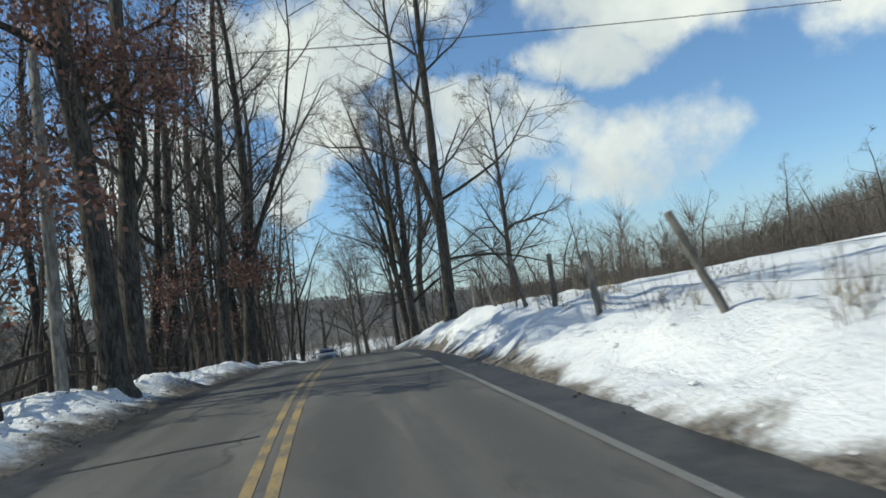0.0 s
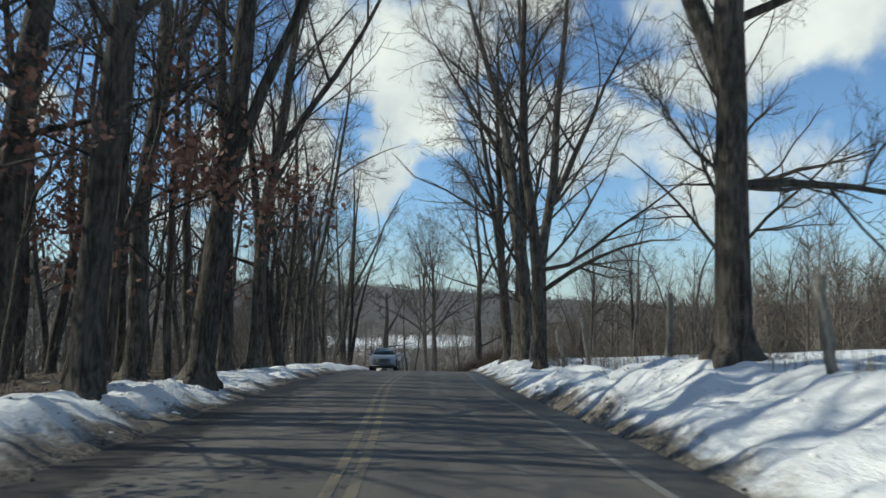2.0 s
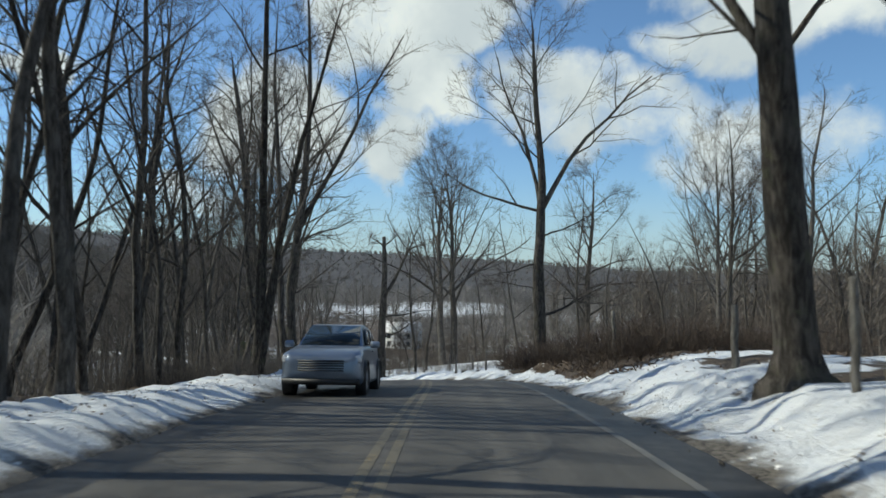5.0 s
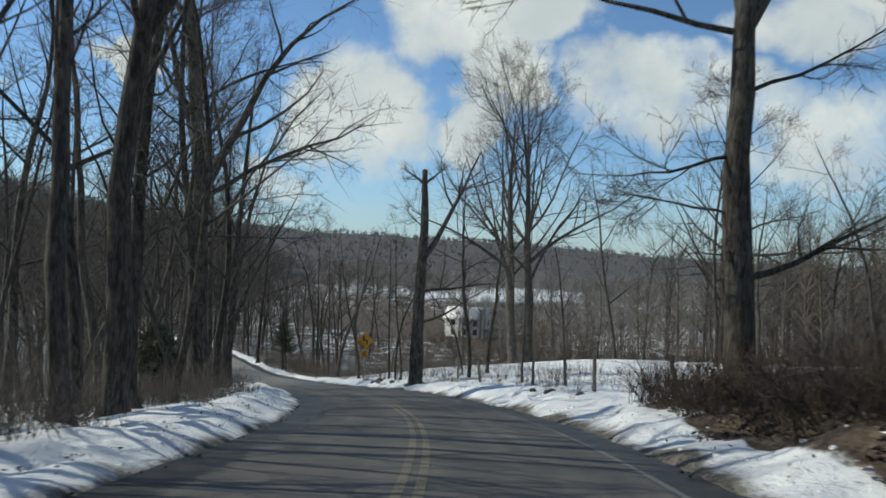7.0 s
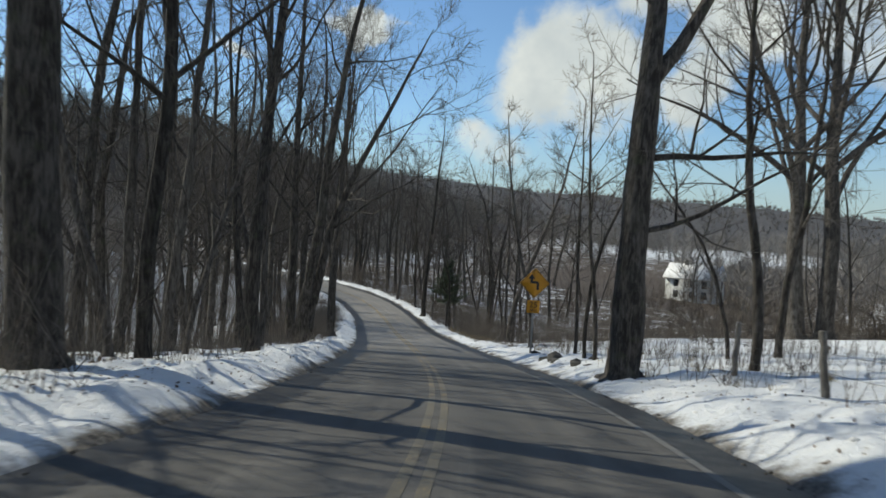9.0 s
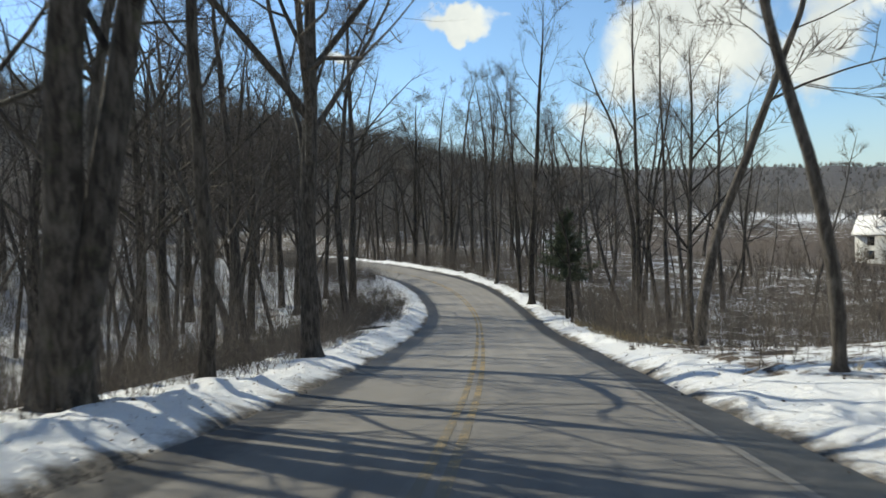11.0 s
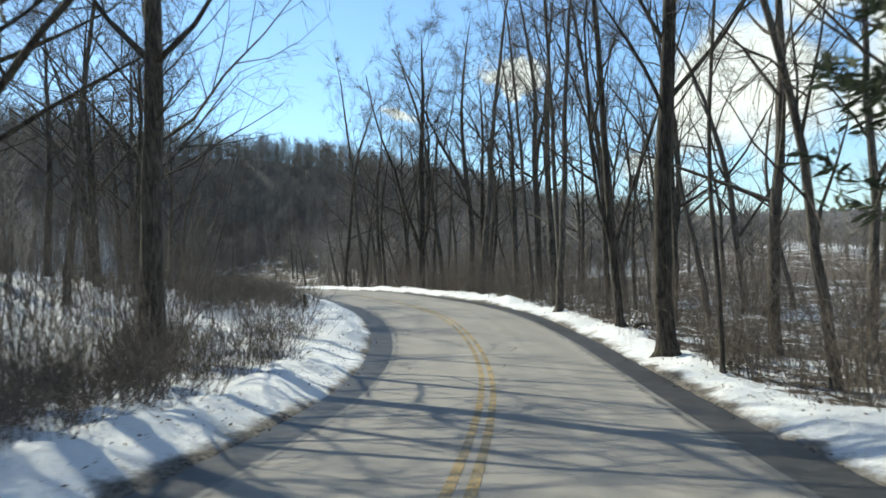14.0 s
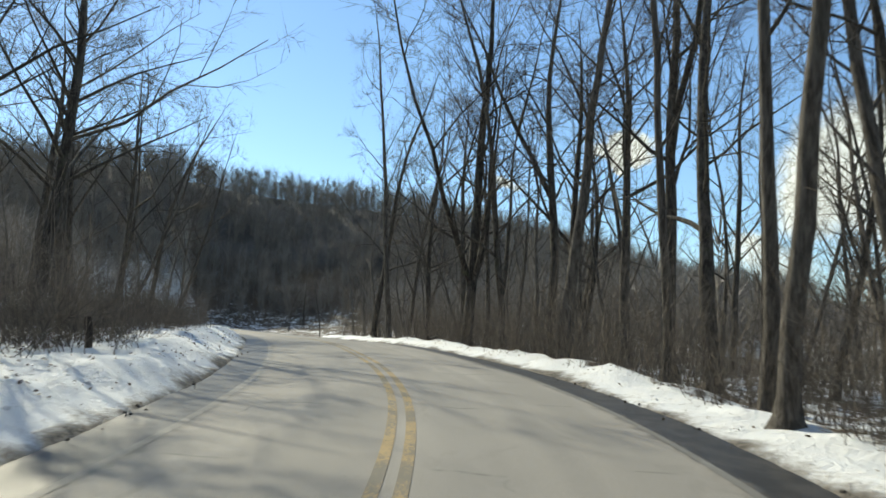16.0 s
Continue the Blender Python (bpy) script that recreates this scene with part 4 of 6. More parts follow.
for n_kind, (h, r, c, sp) in enumerate(((19, 0.22, 0.24, 0.28), (21, 0.25, 0.28, 0.26), (16, 0.17, 0.2, 0.32), (18, 0.19, 0.25, 0.25), (14, 0.13, 0.2, 0.30))):
    tree_kind(f"wood_{n_kind}", BARK if n_kind % 2 else BARK_PALE, seed=60 + n_kind, height=h, r0=r, clear=c, limbs=12, spread=sp, subs=3, twigs=4, light=True, wob=0.065, bushy=1.3)

L_TALL = "tall bare roadside tree with dark furrowed bark standing in snow"
L_OPEN = "spreading bare tree with low limbs beside the snowbank"
L_THIN = "slender bare young tree rising from the snowy verge"
L_OAK = "oak holding dead reddish-brown leaves above the rail fence"
# station, side distance, kind, turn, size, girth, lean
PLACED = [
    (3.9, -6.1, "sap_leafy", 60, 1.5, 1.0, (0, 0)), (3.45, -5.8, "sap_leafy", 170, 1.4, 1.0, (0, 0)), (4.3, -8.6, "sap_leafy", 280, 1.5, 1.0, (0, 0)),
    (8.55, 19.5, "wide_a", 0, 0.95, 0.8, (0, 0)), (8.9, 22.5, "round_a", 90, 0.66, 0.7, (0, 0)), (8.75, 26, "wide_a", 200, 1.0, 0.9, (0, 2)), (9.4, 29, "round_a", 300, 0.62, 0.7, (0, 0)),
    (1.35, -6.8, "sap_leafy", 90, 1.1, 1.1, (0, 0)), (1.54, -4.46, "oak_leafy", 20, 1.0, 0.85, (0, 0)), (1.62, -7.5, "sap_leafy", 200, 1.2, 1.1, (0, 0)),
    (1.88, -5.0, "oak_leafy", 250, 1.0, 0.85, (0, 0)),  
     (3.0, -6.0, "sap_leafy", 30, 1.0, 1.0, (0, 0)), (3.05, 5.27, "twin_trunk", 0, 1.0, 1.0, (0, 2)),
    (3.12, -4.77, "forest_a", 120, 1.0, 0.95, (0, 1)), (3.26, -7.36, "swept_trunk", 0, 1.2, 1.5, (0, 6)), (3.28, -8.4, "forest_c", 250, 1.0, 1.0, (0, 0)),
     (3.63, -4.45, "forked_trunk", 0, 1.0, 1.0, (0, 3)), (4.09, -7.82, "forest_b", 70, 1.0, 1.0, (0, 0)),
    (4.5, -6.47, "forest_a", 310, 1.05, 0.9, (0, 0)), (4.52, 4.95, "arm_limb", 0, 1.0, 1.0, (0, 1)), (4.56, 12.05, "open_a", 60, 0.95, 0.75, (0, 0)),
    (4.7, -5.94, "forest_b", 10, 1.05, 0.85, (0, 3)), (4.7, -8.39, "forest_d", 200, 1.0, 0.9, (0, 0)), (4.97, -5.61, "forest_c", 80, 1.0, 0.95, (0, -2)),
    (5.2, 5.35, "arm_heavy", 0, 1.0, 1.0, (0, 1)), (5.3, -9.2, "forest_d", 330, 0.9, 0.6, (0, -3)), (5.45, 6.3, "forest_b", 30, 1.0, 1.05, (0, 2)),
    (5.62, -7.14, "swept_trunk", 40, 1.0, 0.95, (0, 10)), (5.62, -5.91, "sap_b", 10, 1.7, 0.9, (0, 0)), (5.62, 5.65, "twin_tall", 0, 1.0, 1.0, (0, 0)),
    (5.93, 5.34, "open_b", 320, 0.95, 0.95, (0, -3)), (5.95, -6.3, "sap_b", 100, 1.5, 1.0, (0, 0)), (5.95, -9.4, "forest_e", 140, 0.85, 0.8, (0, 0)),
    (6.1, -6.2, "forest_d", 300, 0.8, 0.9, (0, 0)), (6.59, -13.4, "forest_d", 60, 0.95, 0.85, (0, 0)), (6.9, -5.2, "forest_e", 45, 0.8, 0.9, (0, 0)),
       
    (8.07, -6.23, "forest_d", 200, 0.95, 0.85, (0, 0)),  (8.25, -6.16, "forest_b", 20, 0.95, 0.85, (0, 1)),
     (8.38, 7.0, "open_c", 0, 1.0, 1.0, (0, 0)), (8.75, -7.6, "forest_c", 20, 1.0, 0.9, (0, 0)),
    (9.7, -7.03, "swept_trunk", 180, 1.1, 1.0, (0, -7)), (10.06, -7.4, "great_limb", 0, 1.0, 1.0, (0, 0)), (10.45, 7.5, "sap_a", 20, 1.3, 1.2, (0, 3)),
    (10.75, 8.5, "sap_c", 60, 1.0, 1.2, (0, -8)), (10.83, -9.52, "forest_d", 30, 0.95, 0.8, (0, 0)), (10.85, -5.61, "forest_a", 250, 1.0, 0.8, (0, 0)),
    (10.9, 30, "open_a", 100, 1.2, 1.0, (0, 0)), (10.9, 11, "sap_a", 150, 1.3, 1.2, (0, 0)), (10.9, 5.03, "sap_a", 30, 1.1, 0.8, (0, 0)), (10.95, -11.3, "forest_c", 30, 1, 0.9, (0, 0)),
    (10.95, -8.5, "forest_d", 130, 1, 0.8, (0, 0)), (11.02, 5.08, "sap_c", 220, 1.2, 1.0, (0, 0)), (11.07, -5.9, "forest_d", 320, 0.95, 0.62, (0, 2)),
    (11.33, 5.71, "sap_a", 100, 1.1, 0.8, (0, 0)), (11.54, -7.05, "sap_b", 200, 1.5, 1.1, (0, 0)), (11.78, -5.68, "forest_e", 100, 1.1, 1.1, (0, 0)),
    (11.9, -6.2, "forest_a", 300, 1.0, 0.8, (0, 0)), (12.0, 20.75, "round_a", 190, 1.06, 0.95, (0, 2)), (12.01, 5.54, "sap_b", 200, 1.1, 1.1, (0, 0)),
    (12.06, 19.66, "round_a", 30, 1.0, 1.0, (0, -6)), (12.2, -5.6, "forest_d", 10, 0.9, 0.8, (0, 0)), (12.69, -4.8, "round_a", 80, 0.78, 0.78, (0, -1)),
    (13.05, 6.6, "sap_b", 40, 1.3, 1.5, (0, 0)), (13.2, -12, "wide_a", 330, 0.95, 0.9, (0, 0)), (13.4, -9, "forest_d", 230, 0.9, 1, (0, 0)), (13.8, 8.6, "wide_a", 100, 0.8, 0.7, (0, 0)),
    (13.9, -14.5, "wide_a", 130, 1.0, 1.0, (0, 0)), (14.1, 7.2, "forest_e", 40, 0.9, 0.7, (0, 0)), (14.25, -12.7, "forest_e", 100, 0.9, 0.9, (0, 0)),
    (14.4, 9.4, "forest_d", 220, 0.85, 0.7, (0, 2)), (14.5, -17, "wide_a", 260, 1.05, 1.0, (0, 0)), (14.5, 4.6, "sap_c", 130, 1.2, 1.2, (0, 0)),
    (14.75, -13.2, "wide_a", 10, 0.95, 1.0, (0, 0)), (14.76, 4.9, "sap_a", 30, 1.0, 0.9, (0, 0)), (15.0, -10.6, "forest_d", 200, 0.8, 0.8, (0, 0)),
    (15.2, -15.5, "wide_a", 60, 0.95, 0.9, (0, 0)), (15.54, 4.55, "sap_b", 120, 1.2, 0.55, (0, 0)), (15.6, -19, "wide_a", 310, 1.1, 1.0, (0, 0)),
    (15.6, -12.0, "swept_trunk", 200, 1.1, 1.3, (0, 4)), (15.78, 4.1, "forest_a", 150, 1.0, 0.8, (0, 0)), (15.87, -8.43, "bent_limb", 0, 1.0, 0.8, (0, 2)),
    (16.1, -13.5, "wide_a", 170, 1.0, 1.0, (0, 2)), (16.31, 4.45, "vase_trunk", 20, 1.0, 0.72, (0, 0)), (16.5, -10.4, "wide_a", 20, 0.9, 0.9, (0, 0)),
    (16.6, -17, "forest_e", 20, 1.0, 1.0, (0, 0)), (16.9, 4.31, "forest_d", 60, 0.9, 0.72, (0, 0)), (17.09, 5.15, "forest_d", 310, 0.95, 0.6, (0, 2)),
    (17.0, -21, "wide_a", 220, 1.1, 1.0, (0, 0)),  (17.3, 9.5, "forest_d", 330, 1.0, 0.8, (0, -6)),
    (17.6, 6.2, "forest_d", 310, 0.9, 0.6, (0, 0)), (17.8, 8.7, "forest_c", 40, 1.0, 0.9, (0, 0)), (17.8, -15, "forest_d", 140, 0.95, 0.9, (0, 0)),
    (18.3, 10.5, "forest_b", 300, 0.95, 0.8, (0, 1)), (18.35, -12.5, "wide_a", 80, 0.9, 0.9, (0, 0)), (18.45, 7.3, "forest_d", 100, 1.05, 1.0, (0, 0)),
    (18.75, 11.4, "wide_a", 40, 1.05, 0.9, (0, -3)), (18.9, -14.5, "wide_a", 290, 1.0, 1.0, (0, 0)), (19.0, -20, "forest_e", 70, 1.0, 1.0, (0, 0)),
    (19.15, 10.02, "forest_b", 200, 0.95, 0.8, (0, 0)), (19.15, 7.79, "forest_c", 150, 1.0, 0.7, (0, 0)), (19.15, 6.04, "vase_trunk", 250, 1.15, 1.2, (0, 0)),
    (19.2, 11.2, "wide_a", 100, 1.05, 0.85, (0, 0)), (19.4, -11.5, "wide_a", 50, 1.05, 1.1, (0, 0)), (19.5, -17.5, "wide_a", 0, 1.05, 1.0, (0, 0)),
    (19.8, -14.6, "forest_e", 330, 1.0, 1.0, (0, 0)), (19.83, 4.1, "forest_d", 280, 0.95, 0.75, (0, 0)), (20.1, -12.3, "wide_a", 170, 1.1, 1.1, (0, 0)),
    (20.3, 9.9, "wide_a", 210, 1.0, 0.9, (0, 0)), (20.4, -9.8, "wide_a", 20, 0.9, 0.8, (0, 0)), (20.6, 4.9, "forest_c", 330, 0.95, 0.8, (0, 0)),
    (20.8, -13.2, "wide_a", 280, 1.05, 1.0, (0, 0)), (21.0, -15.6, "wide_a", 110, 1.15, 1.0, (0, 0)),
]
for t, d, kind, turn, size, girth, tilt in PLACED:
    x, y = along(t, d)
    lab = L_OAK if kind == "oak_leafy" else L_THIN if kind.startswith("sap") else L_OPEN if kind[:4] in ("open", "roun", "wide", "twin", "arm_", "vase", "grea", "bent") else L_TALL
    plant(kind, float(x), float(y), turn, size, lab, "young_tree" if kind.startswith("sap") else "oak_tree" if kind == "oak_leafy" else "bare_tree", "trees along the road", girth, tilt)

# trees of the woods behind, scattered but never in the open field
rng = np.random.RandomState(5)
WOOD_KINDS = ["wood_0", "wood_1", "wood_2", "wood_3", "wood_4", "sap_b", "wood_4", "wood_2"]
taken = [along(p[0], p[1]) for p in PLACED]
made = 0
for _ in range(9000):
    if made >= 350:
        break
    t, side = rng.uniform(0.6, 24), rng.choice([-1, -1, 1])
    d = side * (6.5 + rng.exponential(12))
    if made < 75:
        t, side = rng.uniform(2.1, 7.5), -1
    elif made < 125:
        t, side = rng.uniform(14.5, 22), 1
    elif made < 150:
        t, side, d = rng.uniform(7.6, 11.9), 1, rng.uniform(24, 50)
    elif made < 158:
        t, side, d = rng.uniform(7.5, 8.9), 1, rng.uniform(24, 40)
    elif made < 176:
        t, side, d = rng.uniform(6.5, 9), 1, rng.uniform(44, 58)
    elif made < 195:
        t, side, d = rng.uniform(16, 22), -1, rng.uniform(26, 58)
    elif made < 265:
        t, side, d = rng.uniform(2, 12.2), -1, rng.uniform(6.6, 15)
    elif made < 295:
        t, side, d = rng.uniform(12.8, 15.2), -1, rng.uniform(8, 26)
    d = side * abs(d)
    a = abs(d)
    if side > 0 and ((t < 7.6 and a < 42) or (t < 11.9 and a < 21) or (t < 15 and a < 9)):
        continue
    if side < 0 and ((t < 2.1 and a < 26) or (15.2 < t < 19.5 and a < 22)):
        continue
    if a > 60 or (side < 0 and 12.4 < t < 15.5 and a < 8):
        continue
    x, y = along(t, d)
    if any((x - u) ** 2 + (y - v) ** 2 < (2.2 if a < 25 else 3.0) ** 2 for u, v in taken):
        continue
    if nearest([x], [y])[1][0] * side < 6:
        continue
    taken.append((x, y))
    plant(WOOD_KINDS[rng.randint(len(WOOD_KINDS))], float(x), float(y), rng.uniform(0, 360), rng.uniform(0.75, 1.05), "bare woodland tree among brush and old snow", "woodland_tree", "trees of the wood", rng.uniform(0.7, 1.05), (rng.normal(0, 2), rng.normal(0, 2)))
    made += 1

# taller trees standing out along the hill's skyline
for _ in range(46):
    x, y = rng.uniform(-150, -48), rng.uniform(195, 300)
    t, d, _z = nearest([x], [y])
    if abs(d[0]) < 30:
        continue
    plant(["wood_0", "wood_2", "wide_a", "wood_3"][rng.randint(4)], x, y, rng.uniform(0, 360), rng.uniform(0.7, 1.0), "bare tree rising above the woods on the hillside", "woodland_tree", "trees on the hill", 0.9)

# ---------------------------------------------------------------- far woods and brush
def replicate(template_v, template_f, xs, ys, zs, scales, turns, name, mat, label, category):
    c, s = np.cos(turns), np.sin(turns)
    v = np.asarray(template_v)[None] * scales[:, None, :]
    out = np.empty_like(v)
    out[..., 0] = v[..., 0] * c[:, None] - v[..., 1] * s[:, None] + xs[:, None]
    out[..., 1] = v[..., 0] * s[:, None] + v[..., 1] * c[:, None] + ys[:, None]
    out[..., 2] = v[..., 2] + zs[:, None]
    f = template_f[None] + (np.arange(len(xs)) * len(template_v))[:, None, None]
    return tagged(new(name, mesh_from(name, out.reshape(-1, 3), f.reshape(-1, template_f.shape[1]), mat)), label, category, kind="stuff")


def sliver_tree(seed, height, stem, limbs, spread, clear, thick):
    """A light bare tree: three-sided stem and flat tapering limbs."""
    rng = np.random.RandomState(seed)
    s = Shape()
    pts, _ = grow(rng, (0, 0, -0.4), (0, 0, 1), height, 4, 0.03, 0)
    s.tube(pts[[0, 2, 3]], [stem, stem * 0.55, stem * 0.1], 3)
    pts[4] = pts[3] + (pts[4] - pts[3]) * 0.3
    for i in range(limbs):
        k = clear + (0.86 - clear) * rng.rand()
        j = min(int(k * 4), 3)
        p = pts[j] + (pts[j + 1] - pts[j]) * (k * 4 - j)
        d = side_dir(rng, np.array([0, 0, 1.0]), radians(rng.uniform(20, 66)))
        L = height * spread * rng.uniform(0.45, 1.0) * (0.75 + 0.25 * math.sin(math.pi * min(0.15 + 0.8 * (k - clear) / (1 - clear), 1)))
        e, _ = grow(rng, p, d, L, 2, 0.15, 0.1)
        w = np.cross(d, rng.normal(0, 1, 3))
        w *= thick / np.linalg.norm(w)
        s.add([p - w, p + w, e[2]], (), [(0, 1, 2)])
    q = np.concatenate(s.q)
    return np.concatenate(s.v), np.concatenate([q[:, [0, 1, 2]], q[:, [0, 2, 3]], np.concatenate(s.t)])


rng = np.random.RandomState(77)


def scatter(n, x0, x1, y0, y1, ok):
    x, y = rng.uniform(x0, x1, n), rng.uniform(y0, y1, n)
    z, t, d = land(x, y, False)
    m = ok(x, y, t, d)
    return x[m], y[m], z[m]


def wood(name, n, box, ok, seed, label, height, stem, limbs, spread, clear, thick, kinds=3, mat=HAZED_WOOD):
    for k in range(kinds):
        tv, tf = sliver_tree(seed + k, height, stem, limbs, spread, clear, thick)
        x, y, z = scatter(n // kinds, *box, ok)
        sc = np.stack([rng.uniform(0.8, 1.3, len(x))] * 2 + [rng.uniform(0.7, 1.15, len(x))], -1)
        replicate(tv, tf, x, y, z, sc, rng.uniform(0, 6.28, len(x)), name, mat, label, "woods")


def clump(x, y, scale, seed, cut):
    return vnoise(x, y, scale, seed) > cut


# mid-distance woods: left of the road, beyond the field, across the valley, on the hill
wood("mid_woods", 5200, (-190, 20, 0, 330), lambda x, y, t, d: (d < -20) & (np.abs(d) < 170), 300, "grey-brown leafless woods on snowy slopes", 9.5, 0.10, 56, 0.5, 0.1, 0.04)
wood("field_edge_woods", 4200, (20, 190, -20, 200), lambda x, y, t, d: (d > np.where(t < 6.5, 62, 30)) & (t < 11), 310, "bare tree line beyond the snowy field", 9.5, 0.09, 74, 0.42, 0.06, 0.028, mat=BRUSH)
wood("field_end_woods", 900, (20, 110, 60, 190), lambda x, y, t, d: (d > 27) & (d < 66) & (t > 6.6) & (t < 11.8), 315, "grey bare trees beyond the fenced field", 12, 0.11, 90, 0.4, 0.1, 0.028, mat=BRUSH)
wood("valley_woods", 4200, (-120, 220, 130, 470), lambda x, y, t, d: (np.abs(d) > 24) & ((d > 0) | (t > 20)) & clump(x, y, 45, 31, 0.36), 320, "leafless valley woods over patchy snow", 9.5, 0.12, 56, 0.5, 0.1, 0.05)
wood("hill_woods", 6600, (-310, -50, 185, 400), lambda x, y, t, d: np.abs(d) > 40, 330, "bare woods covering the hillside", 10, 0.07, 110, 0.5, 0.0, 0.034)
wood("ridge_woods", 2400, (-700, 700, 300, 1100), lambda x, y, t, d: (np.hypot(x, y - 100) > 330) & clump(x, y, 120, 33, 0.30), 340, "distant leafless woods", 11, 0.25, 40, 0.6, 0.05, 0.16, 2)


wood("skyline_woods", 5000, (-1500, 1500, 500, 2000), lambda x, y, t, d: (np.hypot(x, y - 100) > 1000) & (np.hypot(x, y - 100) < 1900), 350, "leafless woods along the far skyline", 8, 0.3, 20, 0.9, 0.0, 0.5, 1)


def shrub(seed, height, stems, spread, thick):
    rng2 = np.random.RandomState(seed)
    s = Shape()
    for _ in range(stems):
        d = side_dir(rng2, np.array([0, 0, 1.0]), radians(rng2.uniform(3, spread)))
        p = np.array([*rng2.normal(0, 0.16, 2), -0.1])
        L = height * rng2.uniform(0.5, 1.1)
        e, _ = grow(rng2, p, d, L, 3, 0.12, 0.03)
        s.spike(e[[0, 2, 3]], thick)
        for _ in range(5):
            i = rng2.randint(1, 3)
            f = e[i] + side_dir(rng2, e[i + 1] - e[i], radians(rng2.uniform(22, 60))) * L * rng2.uniform(0.2, 0.5)
            w = np.cross(f - e[i], rng2.normal(0, 1, 3))
            w *= thick * 0.6 / (np.linalg.norm(w) + 1e-9)
            s.add([e[i] - w, e[i] + w, f], (), [(0, 1, 2)])
    q = np.concatenate(s.q)
    return np.concatenate(s.v), np.concatenate([q[:, [0, 1, 2]], q[:, [0, 2, 3]], np.concatenate(s.t)])


def thicket(name, n, t0, t1, a0, a1, side, seed, height, stems, spread, thick, label, mat=BRUSH, power=1.0, kinds=3):
    for k in range(kinds):
        tv, tf = shrub(seed + k, height, stems, spread, thick)
        t = rng.uniform(t0, t1, n // kinds)
        d = side * (a0 + (a1 - a0) * rng.rand(len(t)) ** power)
        x, y = along(t, d)
        z, tt, dd = land(x, y)
        m = (np.abs(dd) > a0 - 0.3) & clump(x, y, 3.5, seed, 0.30)
        x, y, z = x[m], y[m], z[m]
        sc = np.stack([rng.uniform(0.7, 1.3, len(x))] * 2 + [rng.uniform(0.55, 1.25, len(x))], -1)
        replicate(tv, tf, x, y, z, sc, rng.uniform(0, 6.28, len(x)), name, mat, label, "brush")


thicket("brush", 1000, 2.5, 12.0, 6.2, 45, -1, 400, 2.6, 5, 26, 0.012, "tangled leafless brush under the trees")
thicket("brush", 1100, 12.2, 21.0, 5.4, 34, -1, 410, 2.8, 8, 38, 0.0075, "dense leafless brush on the snowy verge", power=1.3)
thicket("brush", 1700, 12.4, 22.0, 4.45, 30, 1, 420, 2.2, 8, 34, 0.007, "brown leafless brush beside the road", power=1.5)
thicket("brush", 900, 6.85, 8.5, 4.9, 13, 1, 430, 1.7, 10, 52, 0.008, "brush tangle coloured dark as if backlit, on the leaf-strewn bank", mat=BACKLIT_BRUSH)
thicket("brush", 900, 11.8, 17.5, 26, 95, 1, 470, 4.2, 7, 24, 0.03, "grey-brown brush across the valley floor", power=1.3)
thicket("brush", 480, 13.0, 22.0, 4.9, 20, 1, 480, 3.8, 7, 24, 0.009, "tall leafless brush beside the road", power=1.6)
thicket("brush", 560, 12.6, 20.6, 8, 36, -1, 490, 6.0, 5, 16, 0.012, "tall thin saplings crowding the slope below the road")
thicket("brush", 1300, 12.2, 19.5, 4.8, 10, -1, 500, 1.3, 9, 45, 0.006, "low tangled brush at the edge of the verge")
thicket("brush", 500, 6.8, 9.6, 5.2, 10, -1, 510, 1.3, 8, 40, 0.006, "thin bare undergrowth behind the bank")
thicket("weeds", 700, 6.6, 12.4, 5.0, 12, -1, 445, 0.9, 5, 34, 0.007, "dead weed stalks along the wooded verge", power=1.4)
thicket("weeds", 360, 8.6, 12.2, 4.9, 14, 1, 440, 1.1, 5, 28, 0.008, "dead weed stalks poking through the snow")
thicket("weeds", 260, -0.5, 6.2, 5.4, 9, 1, 450, 0.8, 5, 35, 0.006, "dead weed stalks along the wire fence", power=2.0)
thicket("brush", 1500, 0.0, 11.9, 46, 80, 1, 460, 2.6, 9, 32, 0.022, "bare brush at the far edge of the field")

# ---------------------------------------------------------------- things beside the road
def pole_mesh(name, height, r0, r1, sides, mat, seed=0, bend=0.01, split=False):
    """A round or split timber, slightly crooked, with a chamfered weathered top."""
    rng2 = np.random.RandomState(seed)
    k = 7
    pts = np.stack([rng2.normal(0, bend, k), rng2.normal(0, bend, k), np.linspace(-0.35, height, k)], -1)
    rad = np.linspace(r0, r1, k) * rng2.uniform(0.94, 1.06, k)
    pts = np.concatenate([pts, pts[-1:] + [0, 0, r1 * 0.35]])
    rad = np.concatenate([rad, [r1 * 0.7]])
    s = Shape()
    s.tube(pts, rad, sides, True)
    return s.data(name, mat, not split)


def tilted(x, y, z, tx=0.0, ty=0.0, turn=0.0):
    return Matrix.Translation((x, y, z)) @ Euler((radians(tx), radians(ty), 0)).to_matrix().to_4x4() @ Matrix.Rotation(radians(turn), 4, "Z")


